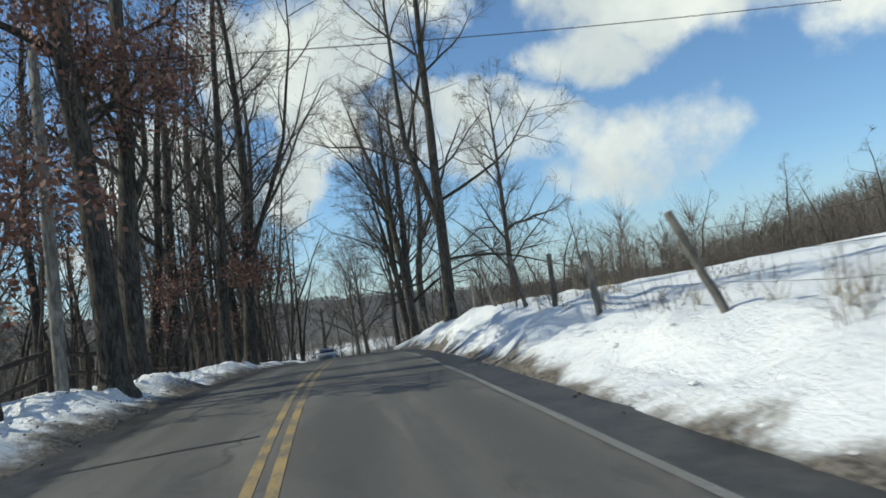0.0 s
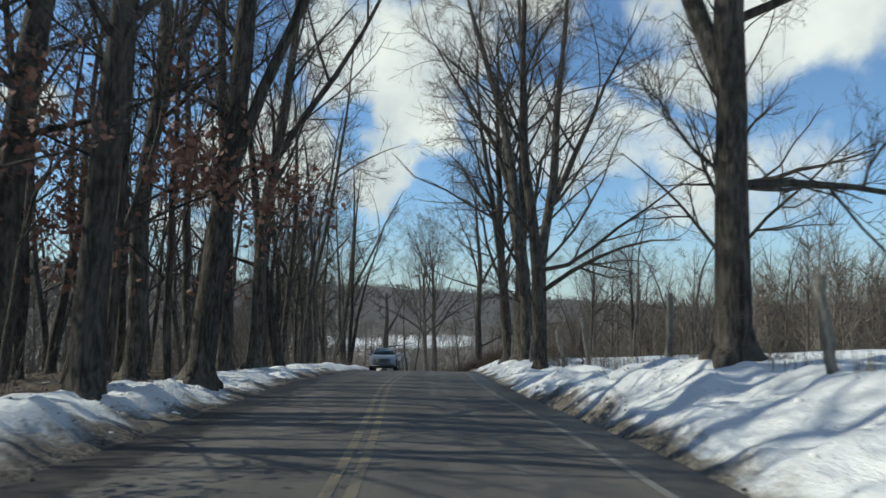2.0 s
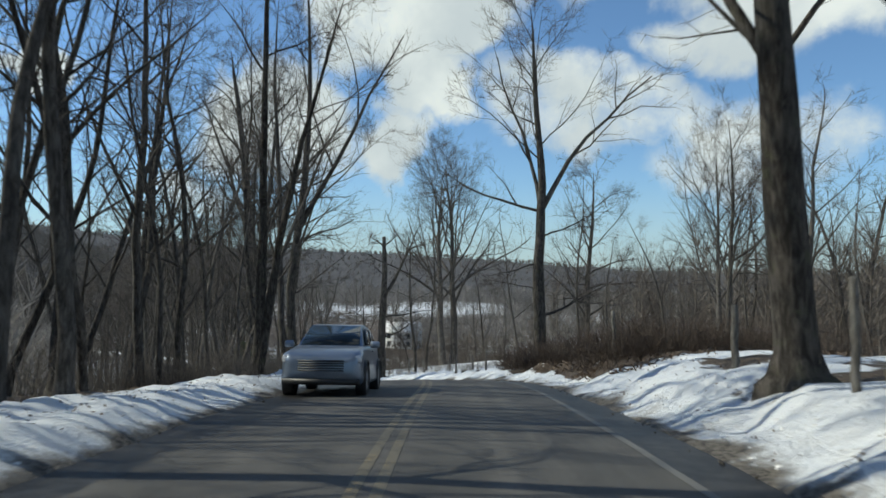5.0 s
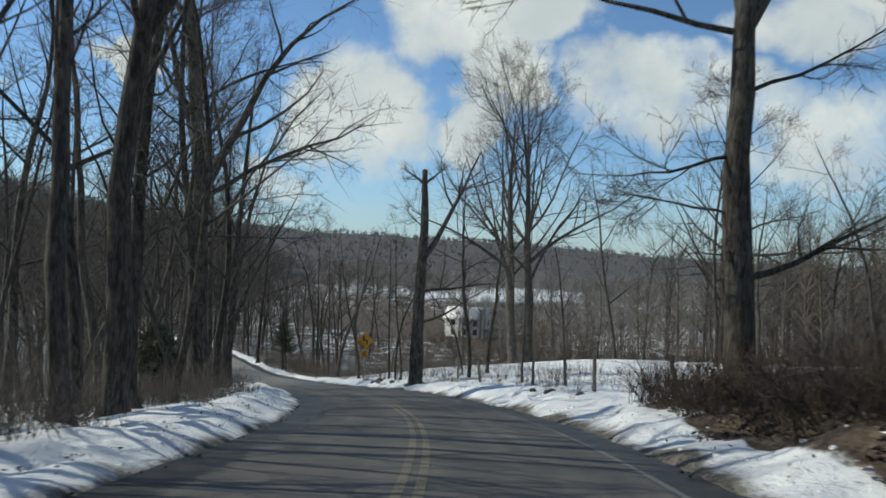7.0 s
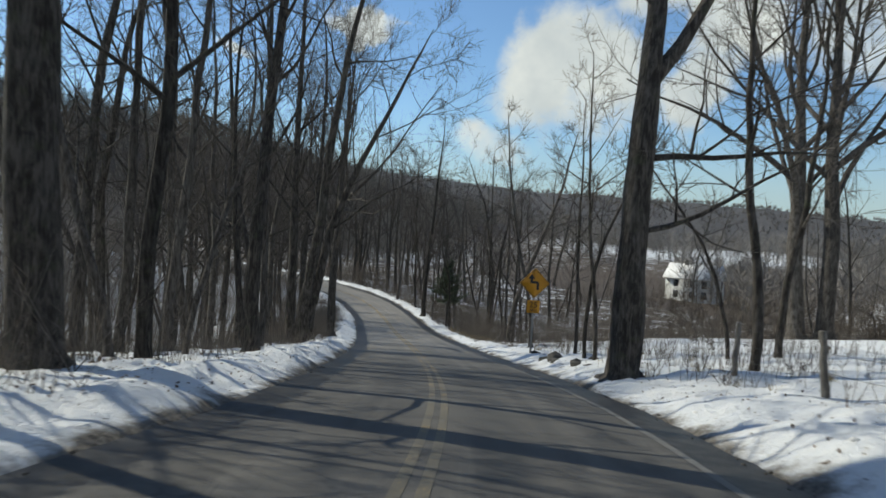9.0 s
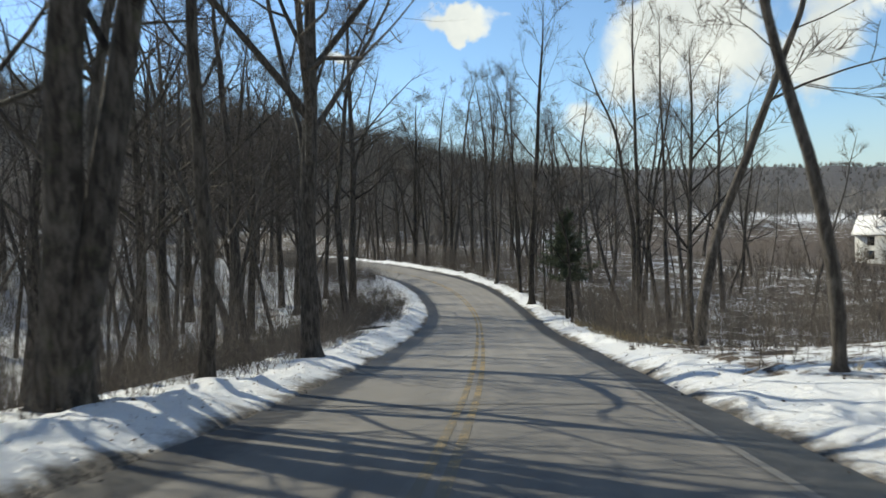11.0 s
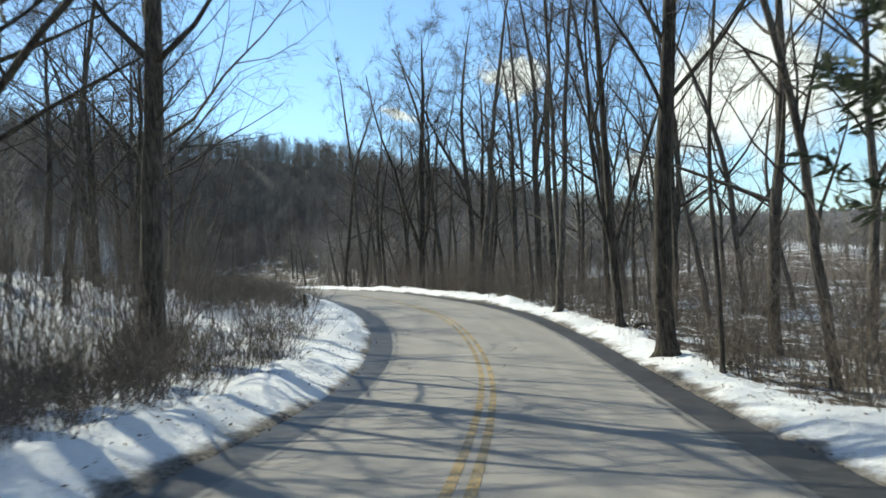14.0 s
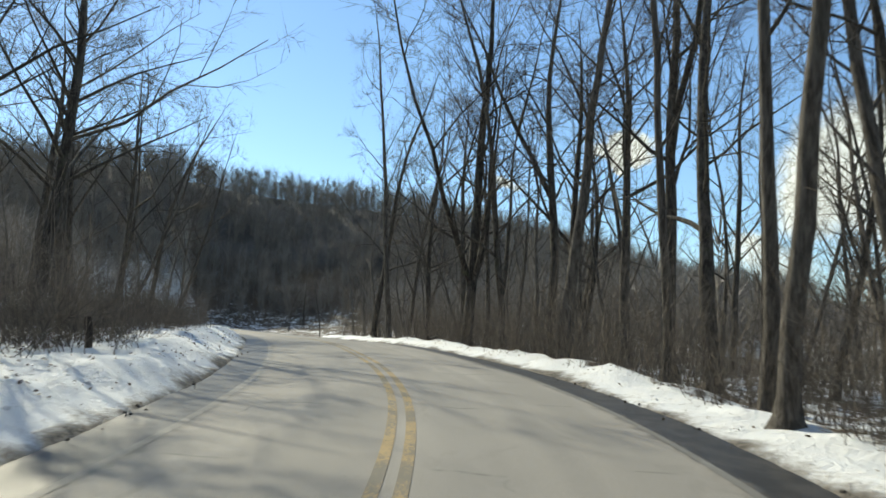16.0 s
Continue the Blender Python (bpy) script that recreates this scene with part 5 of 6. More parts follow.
def wire_fence(stations, dist, height, label, seed, leans=None, wires=3, steels=()):
    rng2 = np.random.RandomState(seed)
    fence = thing("wire_fence", label, "fence")
    meshes = [pole_mesh("post", height * h, r, r * 0.85, 8, POST_WOOD, seed + n) for n, (h, r) in enumerate(((1.0, 0.07), (1.12, 0.065), (0.92, 0.075)))]
    steel = pole_mesh("post", height * 1.05, 0.022, 0.02, 4, RUST, seed + 9, 0.002)
    tops = []
    for n, t in enumerate(stations):
        d = dist + rng2.normal(0, 0.12)
        x, y = along(t, d)
        z = level(x, y)
        lx, ly = (leans or {}).get(n, (rng2.normal(0, 3), rng2.normal(0, 3)))
        m = tilted(x, y, z, lx, ly, rng2.uniform(0, 360))
        me = steel if n in steels else meshes[n % 3]
        ob = part("post", me, fence, "rusty steel post" if me is steel else "weathered grey wooden post")
        ob.matrix_basis = m
        tops.append(m)
    for k in range(wires):
        s = Shape()
        h = height * (0.35 + 0.28 * k)
        run = []
        for a, b in zip(tops[:-1], tops[1:]):
            p, q = np.array(a @ Vector((0, 0, h))), np.array(b @ Vector((0, 0, h)))
            u = np.linspace(0, 1, 6)[:-1, None]
            span = p * (1 - u) + q * u
            span[:, 2] -= 0.10 * np.sin(u[:, 0] * np.pi)
            run.append(span)
        run = np.concatenate(run + [q[None]])
        s.tube(run, np.full(len(run), 0.004), 3)
        part("wire", s.data("wire", WIRE), fence, "sagging rusty wire")
    return fence


wire_fence([0.3, 0.75, 1.17, 1.54, 1.78, 1.82, 2.16, 2.48, 2.8, 3.3, 3.89, 3.96, 4.33, 4.45, 5.03, 5.4, 5.8, 6.2], 5.35, 1.25, "old wire fence with leaning wooden posts along the snowbank", 3, {1: (-4, -22), 2: (0, -5), 3: (0, 1), 4: (-3, -10), 6: (-4, -13), 10: (3, -11), 12: (2, -13), 14: (0, 4)}, steels=(5, 11, 13))
wire_fence([8.47, 8.9, 9.17, 9.48, 9.56, 9.98, 10.28], 6.0, 1.15, "wire fence with dark wooden posts across the snowy field edge", 8)
wire_fence([13.7, 14.15, 14.6, 15.0], 5.3, 1.2, "remains of a wire fence in roadside brush", 15, {1: (2, -6)}, 2)


def rail_fence():
    fence = thing("rail_fence", "dark wooden split-rail fence with two rails in snow", "fence")
    stations = np.arange(0.55, 3.3, 0.235)
    feet = []
    me = [pole_mesh("post", 1.08, 0.085, 0.08, 7, DARK_WOOD, 50 + k, 0.008) for k in range(2)]
    for n, t in enumerate(stations):
        x, y = along(t, np.interp(t, [0.5, 1.4, 2.4, 3.3], [-5.3, -5.5, -6.1, -6.7]))
        z = level(x, y)
        ob = part("post", me[n % 2], fence)
        ob.matrix_basis = tilted(x, y, z, rng.normal(0, 1.5), rng.normal(0, 1.5), rng.uniform(0, 360))
        feet.append(np.array([float(x), float(y), z]))
    for n, (a, b) in enumerate(zip(feet[:-1], feet[1:])):
        for h in (0.42, 0.88):
            s = Shape()
            u = np.linspace(-0.04, 1.04, 5)[:, None]
            pts = a * (1 - u) + b * u + [0, 0, h] + rng.normal(0, 0.012, (5, 3))
            s.tube(pts, np.array([0.03, 0.055, 0.06, 0.055, 0.03]), 5)
            part("rail", s.data("rail", DARK_WOOD), fence)


rail_fence()


def utility_pole():
    x, y = -4.0, 15.6
    z = level(x, y)
    ob = thing("utility_pole", "weathered brown wooden utility pole at the wood's edge", "utility pole")
    ob.matrix_basis = tilted(x, y, z, 0, 0)
    s = Shape()
    s.tube([(0, 0, -0.6), (0.01, 0, 3), (0, 0.02, 5.0), (0, 0, 6.80)], [0.135, 0.125, 0.115, 0.10], 12, True)
    part("shaft", s.data("shaft", POST_WOOD, True), ob)
    s = Shape()
    s.tube([(0, 0, 6.44), (0.14, -0.1, 6.44)], [0.03, 0.03], 6, True)
    s.tube([(0.14, -0.1, 6.38), (0.14, -0.1, 6.44), (0.14, -0.1, 6.50)], [0.03, 0.05, 0.03], 8, True)
    part("insulator", s.data("insulator", GALV), ob, "small grey insulator bracket")
    a, b = np.array([x + 0.14, y - 0.1, z + 6.44]), np.array([16.91, 17.03, 7.39])
    u = np.linspace(0, 1, 24)[:, None]
    pts = a * (1 - u) + b * u
    pts[:, 2] -= 0.15 * np.sin(u[:, 0] * np.pi)
    s = Shape()
    s.tube(pts, np.full(24, 0.012), 5)
    tagged(new("overhead_cable", s.data("overhead_cable", CABLE)), "single black overhead cable crossing above the road", "cable")


utility_pole()


def rounded_square(half, corner, n=5):
    """Outline of a square with rounded corners, turned onto its corner."""
    pts = []
    for q in range(4):
        c = np.array([(half - corner) * (1 if q in (0, 3) else -1), (half - corner) * (1 if q in (0, 1) else -1)])
        for a in np.linspace(q * np.pi / 2, (q + 1) * np.pi / 2, n):
            pts.append(c + corner * np.array([math.cos(a), math.sin(a)]))
    return np.array(pts)


def plate(outline, thick):
    """A flat sheet in the xz plane, its face towards -y."""
    n = len(outline)
    s = Shape()
    v = np.array([[p[0], y, p[1]] for y in (0, thick) for p in outline] + [[0, 0, outline[:, 1].mean()], [0, thick, outline[:, 1].mean()]])
    j = np.arange(n)
    k = (j + 1) % n
    s.add(v, np.stack([j, k, k + n, j + n], -1), np.concatenate([np.stack([k, j, np.full(n, 2 * n)], -1), np.stack([j + n, k + n, np.full(n, 2 * n + 1)], -1)]))
    return s


def text_mesh(text, size, mat):
    cu = bpy.data.curves.new("lettering", "FONT")
    cu.body, cu.size, cu.align_x, cu.align_y, cu.extrude, cu.resolution_u = text, size, "CENTER", "CENTER", 0.001, 3
    ob = new("lettering_source", cu)
    me = bpy.data.meshes.new_from_object(ob.evaluated_get(bpy.context.evaluated_depsgraph_get()))
    bpy.data.objects.remove(ob)
    me.materials.clear()
    me.materials.append(mat)
    return me


def warning_sign():
    x, y, face = 4.0, 129.1, 17
    z = level(x, y)
    ob = thing("road_sign", "yellow diamond winding-road sign with 25 MPH plaque on steel post", "road sign")
    ob.matrix_basis = tilted(x, y, z, 0, 0, face)
    s = Shape()   # U-channel post
    for lo, hi in (((-0.035, 0.0, -0.4), (0.035, 0.006, 3.35)), ((-0.041, -0.004, -0.4), (-0.035, 0.03, 3.35)), ((0.035, -0.004, -0.4), (0.041, 0.03, 3.35))):
        s.box(lo, hi)
    part("post", s.data("post", GALV), ob, "thin galvanised steel post")
    c, sn = math.cos(math.pi / 4), math.sin(math.pi / 4)
    turn45 = np.array([[c, -sn], [sn, c]])

    def shifted(shape, dz, dy):
        for v in shape.v:
            v += [0, dy, dz]
        return shape

    z1, z2 = 2.85, 1.90
    board = part("sign_board", shifted(plate(rounded_square(0.43, 0.05) @ turn45.T, 0.004), z1, -0.012).data("sign_board", SIGN_YELLOW), ob, "yellow diamond board")
    # border line
    s = Shape()
    out_o, out_i = rounded_square(0.405, 0.035) @ turn45.T, rounded_square(0.388, 0.03) @ turn45.T
    n = len(out_o)
    s.add([[p[0], -0.0145, p[1] + z1] for p in np.concatenate([out_o, out_i])], [(i, (i + 1) % n, (i + 1) % n + n, i + n) for i in range(n)])
    part("border", s.data("border", SIGN_BLACK), board)
    # reverse-turn arrow: up, across to the left, up with a head
    s = Shape()
    w = 0.05
    for lo, hi in (((0.13 - w, -0.27), (0.13 + w, 0.02)), ((-0.13 - w, -0.04 + 0.02), (0.13 - w, 0.06 + 0.02)), ((-0.13 - w, 0.08), (-0.13 + w, 0.2))):
        s.add([[lo[0], -0.015, lo[1] + z1], [hi[0], -0.015, lo[1] + z1], [hi[0], -0.015, hi[1] + z1], [lo[0], -0.015, hi[1] + z1]], [(0, 1, 2, 3)])
    s.add([[0.13 - w, -0.015, 0.02 + z1], [0.13 + w, -0.015, 0.02 + z1], [0.13 - w, -0.015, 0.08 + z1]], (), [(0, 1, 2)])
    s.add([[-0.27, -0.015, 0.17 + z1], [0.01, -0.015, 0.17 + z1], [-0.13, -0.015, 0.36 + z1]], (), [(0, 1, 2)])
    part("arrow", s.data("arrow", SIGN_BLACK), board, "black reverse-turn arrow")
    o2 = rounded_square(0.255, 0.03)
    plaque = part("plaque", shifted(plate(o2, 0.004), z2, -0.012).data("plaque", SIGN_YELLOW), ob, "yellow square speed plaque")
    for text, size, dz in (("25", 0.34, 0.07), ("MPH", 0.15, -0.15)):
        t_ob = part("lettering", text_mesh(text, size, SIGN_BLACK), plaque)
        t_ob.matrix_basis = Matrix.Translation((0, -0.015, z2 + dz)) @ Matrix.Rotation(radians(90), 4, "X")


warning_sign()

# the broken old tree by the bend
tree_kind("snag", BARK, seed=91, height=12.4, r0=0.40, clear=0.5, limbs=0, snapped=0.32, taper=0.9, wob=0.03, subs=6, twigs=5,
          low=((0.62, -72, 7.5, 0.20, 1.15), (0.45, -70, 5.8, 0.09, 0.12), (0.32, -80, 4.8, 0.075, 0.22), (0.98, 105, 1.5, 0.10, 0.9), (0.96, -70, 1.6, 0.09, 1.3), (0.72, 100, 1.8, 0.05, 0.8)))
x, y = along(10.42, 4.2)
plant("snag", float(x), float(y), 0, 1.0, "old tree with broken top and one heavy side limb", "broken_tree", "", 1.0, (0, 1))


def evergreen(x, y, height, reach, seed, label="ragged dark green pine with bare lower trunk among brush"):
    rng2 = np.random.RandomState(seed)
    ob = thing("evergreen_tree", label, "tree")
    ob.matrix_basis = tilted(x, y, level(x, y) - 0.05)
    s = Shape()
    s.tube([(0, 0, -0.3), (0.02, 0, height * 0.4), (0, 0.02, height * 0.98)], [0.11, 0.08, 0.012], 8)
    part("trunk", s.data("trunk", BARK, True), ob)
    wood_s, leaf_s = Shape(), Shape()
    for i in range(150):
        k = 0.33 + 0.67 * (i + rng2.rand()) / 150
        L = reach * min(1.0, (1.04 - k) * 2.0) * (0.78 + 0.22 * math.sin(k * 41)) * rng2.uniform(0.5, 1.15)
        az = rng2.uniform(0, 2 * np.pi)
        d = np.array([math.cos(az), math.sin(az), rng2.uniform(0.0, 0.45)])
        p = np.array([0, 0, height * k])
        pts, _ = grow(rng2, p, d, L, 4, 0.08, 0.03)
        wood_s.spike(pts[[0, 2, 4]], 0.014)
        for _ in range(int(26 + 80 * L / reach)):
            u = rng2.uniform(0.15, 1.02) * 4
            j = min(int(u), 3)
            q = pts[j] + (pts[j + 1] - pts[j]) * (u - j) + rng2.normal(0, 0.05, 3)
            a = side_dir(rng2, pts[j + 1] - pts[j], radians(rng2.uniform(15, 70)))
            w = np.cross(a, rng2.normal(0, 1, 3))
            w *= rng2.uniform(0.014, 0.03) / (np.linalg.norm(w) + 1e-9)
            e = q + a * rng2.uniform(0.10, 0.24)
            leaf_s.add([q - w * 0.4, q + w * 0.4, (q + e) / 2 + w, e, (q + e) / 2 - w], [(0, 1, 2, 4)], [(4, 2, 3)])
    part("branchwork", wood_s.data("branchwork", BARK), ob)
    part("foliage", leaf_s.data("foliage", NEEDLE), ob)


x, y = along(9.55, -8.6)
evergreen(float(x), float(y), 2.8, 1.15, 6, "small dark green evergreen under bare trees")
x, y = along(14.68, 4.6)
evergreen(float(x), float(y), 6.0, 1.95, 5)


def fallen_branch(pts, r, label, seed):
    tr = Shape()
    rng2 = np.random.RandomState(seed)
    pts = np.array(pts, float)
    tr.tube(pts, np.linspace(r, r * 0.35, len(pts)), 8)
    for _ in range(5):
        i = rng2.randint(0, len(pts) - 1)
        g, _ = grow(rng2, pts[i] * 0.5 + pts[i + 1] * 0.5, side_dir(rng2, pts[i + 1] - pts[i], radians(50)), 0.9, 3, 0.15, 0.05)
        tr.tube(g, np.linspace(r * 0.35, 0.008, 4), 4)
    return tagged(new("fallen_branch", tr.data("fallen_branch", BARK, True)), label, "branch")


def verge_points(steps):
    out = []
    for t, d, h in steps:
        x, y = along(t, d)
        out.append((float(x), float(y), level(x, y) + h))
    return out


fallen_branch(verge_points([(19.1, 4.3, 0.05), (19.25, 4.9, 0.2), (19.4, 5.6, 0.5), (19.5, 6.3, 0.7)]), 0.10, "dark fallen branch at the road's edge", 1)
fallen_branch(verge_points([(15.6, 4.9, 0.05), (15.85, 5.5, 0.6), (16.1, 6.2, 1.2), (16.3, 7.0, 1.7)]), 0.07, "broken branch leaning in roadside brush", 2)
fallen_branch(verge_points([(16.3, 4.9, 0.1), (16.5, 5.8, 0.2), (16.6, 7.2, 0.25)]), 0.08, "fallen bough lying on snow under trees", 3)
fallen_branch(verge_points([(14.2, -4.9, 0.08), (13.9, -5.6, 0.2), (13.6, -6.6, 0.3)]), 0.06, "dead branch lying on the snowy verge", 4)
fallen_branch(verge_points([(8.35, 6.0, 0.2), (8.2, 7.5, 0.7), (8.0, 9.0, 0.9)]), 0.08, "cut branch lying on the brush bank", 5)

# stubby post on the inner verge of the last bend
x, y = along(17.35, -5.3)
stub = new("fence_post", pole_mesh("fence_post", 0.5, 0.06, 0.065, 8, DARK_WOOD, 71))
stub.matrix_basis = tilted(x, y, level(x, y), 3, -5)
tagged(stub, "short weathered post standing in snow", "post")
x, y = along(7.05, 5.6)
stub = new("fence_post", pole_mesh("fence_post", 1.5, 0.06, 0.055, 8, POST_WOOD, 72))
stub.matrix_basis = tilted(x, y, level(x, y), 0, -2)
tagged(stub, "pale leaning wooden fence post on a leafy bank", "post")


def rock_mesh(seed, flat=0.6, fine=2):
    bm = bmesh.new()
    bmesh.ops.create_icosphere(bm, subdivisions=fine, radius=1.0)
    rng2 = np.random.RandomState(seed)
    o = Vector(rng2.uniform(-9, 9, 3))
    for v in bm.verts:
        v.co *= 1 + 0.55 * noise.noise(v.co * 1.3 + o) + 0.2 * noise.noise(v.co * 3.1 + o)
        v.co.z *= flat
    me = bpy.data.meshes.new("rock")
    bm.to_mesh(me)
    bm.free()
    return me


rocks = [rock_mesh(k) for k in range(4)]
for me in rocks:
    me.materials.append(ROCK)
rng = np.random.RandomState(9)
for t, d, s in ((10.85, 4.3, 0.3), (10.95, 4.6, 0.36), (11.02, 4.1, 0.3), (11.1, 4.3, 0.42), (11.16, 4.05, 0.3), (11.2, 4.5, 0.34), (11.35, 4.2, 0.24), (10.7, 4.2, 0.2), (10.6, 4.7, 0.26), (11.0, 5.3, 0.3), (10.45, 4.5, 0.22), (9.2, 5.0, 0.2), (9.0, 4.8, 0.26), (8.85, 5.2, 0.3), (12.9, 4.2, 0.16), (13.0, 4.4, 0.12)):
    x, y = along(t, d)
    ob = new("rock", rocks[rng.randint(4)])
    ob.matrix_basis = Matrix.Translation((x, y, level(x, y) - s * 0.12)) @ Matrix.Rotation(rng.uniform(0, 6.28), 4, "Z") @ Matrix.Diagonal((s * 0.75, s * 0.6, s * 0.8, 1))
    tagged(ob, "grey rock half buried in ploughed snow", "rock", "rocks on the verge")

# lumps of ploughed snow and grit along both banks
clods = [rock_mesh(20 + k, 0.75, 1) for k in range(3)]
CLOD = plain("dirty_snow_clod", (0.74, 0.73, 0.71), 0.85, 0, 0.2, 5.0)
GRIT = plain("dark_grit", (0.07, 0.06, 0.05), 0.9, 0, 0.4, 9.0)


def clod_stuff(name, n, t0, t1, a0, a1, smin, smax, mat, label, seed):
    rng2 = np.random.RandomState(seed)
    cv = np.array([v.co[:] for v in clods[seed % 3].vertices])
    cf = np.array([p.vertices[:] for p in clods[seed % 3].polygons])
    t, d = rng2.uniform(t0, t1, n), rng2.choice([-1, 1], n) * rng2.uniform(a0, a1, n)
    x, y = along(t, d)
    z = land(x, y)[0] - 0.02
    sc = rng2.uniform(smin, smax, (n, 1)) * rng2.uniform(0.7, 1.3, (n, 3))
    replicate(cv, cf, x, y, z, sc, rng2.uniform(0, 6.28, n), name, mat, label, "snow")


clod_stuff("snow_clods", 2600, -0.5, 19, 3.5, 5.0, 0.02, 0.06, CLOD, "lumps of dirty ploughed snow on the banks", 1)
clod_stuff("grit", 900, -0.5, 18, 3.1, 3.6, 0.01, 0.03, GRIT, "dark grit and slush along the road edge", 2)

# fallen leaves on the brush bank and tufts of dry grass
def leaf_carpet(name, n, t0, t1, d0, d1, size, label, seed, mat=LITTER_LEAF):
    rng2 = np.random.RandomState(seed)
    t, d = rng2.uniform(t0, t1, n), rng2.uniform(d0, d1, n)
    x, y = along(t, d)
    keep2 = vnoise(x, y, 1.6, seed) > 0.33
    x, y = x[keep2], y[keep2]
    z = land(x, y)[0] + rng2.uniform(0.01, 0.06, len(x))
    c = np.stack([x, y, z], -1)
    a = rng2.normal(0, 1, (len(x), 3)) * [1, 1, 0.45]
    a /= np.linalg.norm(a, axis=1, keepdims=True)
    b = np.cross(a, rng2.normal(0, 0.35, (len(x), 3)) + [0, 0, 1])
    b /= np.linalg.norm(b, axis=1, keepdims=True)
    L = rng2.uniform(0.6, 1.3, (len(x), 1)) * size
    v = np.stack([c - a * L, c + b * L * 0.5, c + a * L, c - b * L * 0.5], 1).reshape(-1, 3)
    f = np.arange(len(v)).reshape(-1, 4)
    tagged(new(name, mesh_from(name, v, f, mat)), label, "leaf litter", kind="stuff")


leaf_carpet("fallen_leaves", 20000, 6.6, 8.4, 4.3, 11, 0.065, "brown fallen leaves covering the bank", 3)
leaf_carpet("fallen_leaves", 7000, -0.5, 12.2, -8.0, -3.6, 0.035, "brown leaves and twig litter on the snowy verge", 11)
leaf_carpet("fallen_leaves", 3500, 12.2, 19.0, -7.0, -3.6, 0.035, "brown leaves and twig litter on the snowy verge", 12)
leaf_carpet("fallen_leaves", 4500, 3.0, 19.0, 3.6, 6.5, 0.035, "brown leaves and twig litter on the snowy verge", 13)
leaf_carpet("fallen_leaves", 6000, 2.0, 12.0, -16, -6.5, 0.07, "brown fallen leaves between the trees", 4)
leaf_carpet("fallen_leaves", 5000, 12.6, 19, 4.9, 12, 0.06, "brown fallen leaves under roadside brush", 6)


def grass_tufts(n, t0, t1, a0, a1, seed, height):
    rng2 = np.random.RandomState(seed)
    s_v, s_f = [], []
    for k in range(n):
        t, d = rng2.uniform(t0, t1), rng2.uniform(a0, a1)
        x, y = along(t, d)
        z = level(x, y)
        for _ in range(16):
            a = rng2.uniform(0, 6.28)
            r = rng2.uniform(0, 0.12)
            p = np.array([x + r * math.cos(a), y + r * math.sin(a), z - 0.02])
            h = height * rng2.uniform(0.5, 1.2)
            tip = p + [math.cos(a) * h * rng2.uniform(0.2, 0.8), math.sin(a) * h * rng2.uniform(0.2, 0.8), h]
            w = np.array([-math.sin(a), math.cos(a), 0]) * 0.006
            s_f.append([len(s_v), len(s_v) + 1, len(s_v) + 2])
            s_v += [p - w, p + w, tip]
    tagged(new("dry_grass", mesh_from("dry_grass", np.array(s_v), np.array(s_f), GRASS_DRY)), "tufts of tan dry grass on the verge", "grass", kind="stuff")


grass_tufts(420, 13.2, 14.5, 4.5, 7.0, 8, 0.34)
grass_tufts(90, -0.3, 6.2, 5.2, 7.5, 9, 0.4)
grass_tufts(60, 8.8, 12.4, 4.8, 8, 10, 0.3)

# white farmhouse down in the valley, half hidden by trees
def farmhouse(x, y, turn):
    ob = thing("farmhouse", "white clapboard farmhouse with snow-covered roof among bare trees", "house")
    ob.matrix_basis = tilted(x, y, level(x, y) - 0.2, 0, 0, turn)
    w, l, eave, ridge = 3.0, 4.4, 4.4, 6.6
    s = Shape()
    s.add([(-w, -l, 0), (w, -l, 0), (w, l, 0), (-w, l, 0), (-w, -l, eave), (w, -l, eave), (w, l, eave), (-w, l, eave), (0, -l, ridge), (0, l, ridge)],
          [(0, 1, 5, 4), (1, 2, 6, 5), (2, 3, 7, 6), (3, 0, 4, 7)], [(4, 5, 8), (6, 7, 9)])
    wall = part("wall", s.data("wall", HOUSE_WALL), ob)
    for side in (-1, 1):
        s = Shape()
        a, b = np.array([side * (w + 0.35), 0, eave - 0.27]), np.array([0, 0, ridge + 0.02])
        v = []
        for lift in (0.0, 0.28):
            for p in (a, b):
                v += [p + [0, -l - 0.4, lift], p + [0, l + 0.4, lift]]
        s.add(v, [(0, 1, 3, 2), (4, 6, 7, 5), (0, 4, 5, 1), (2, 3, 7, 6), (0, 2, 6, 4), (1, 5, 7, 3)])
        part("roof", s.data("roof", CLOD), ob, "roof slope under thick snow")
    s = Shape()
    s.box((-0.35, 1.2, ridge - 0.6), (0.35, 1.9, ridge + 1.0))
    part("chimney", s.data("chimney", ROCK), ob, "stone chimney")
    for px, pz in ((-1.8, 0.9), (0.8, 0.9), (-1.8, 2.9), (0.8, 2.9)):
        s = Shape()
        s.box((px, -l - 0.04, pz), (px + 0.9, -l + 0.02, pz + 1.3 if pz < 5 else pz + 0.9))
        part("window", s.data("window", CAR_GLASS), ob, "dark sash window")
    for py in (-3.0, -0.5, 2.0):
        for pz in (0.9, 2.8):
            for side in (-1, 1):
                s = Shape()
                s.box((side * w - 0.03, py, pz), (side * w + 0.03, py + 0.9, pz + 1.2))
                part("window", s.data("window", CAR_GLASS), ob, "dark sash window")


farmhouse(17.6, 240.0, 70)

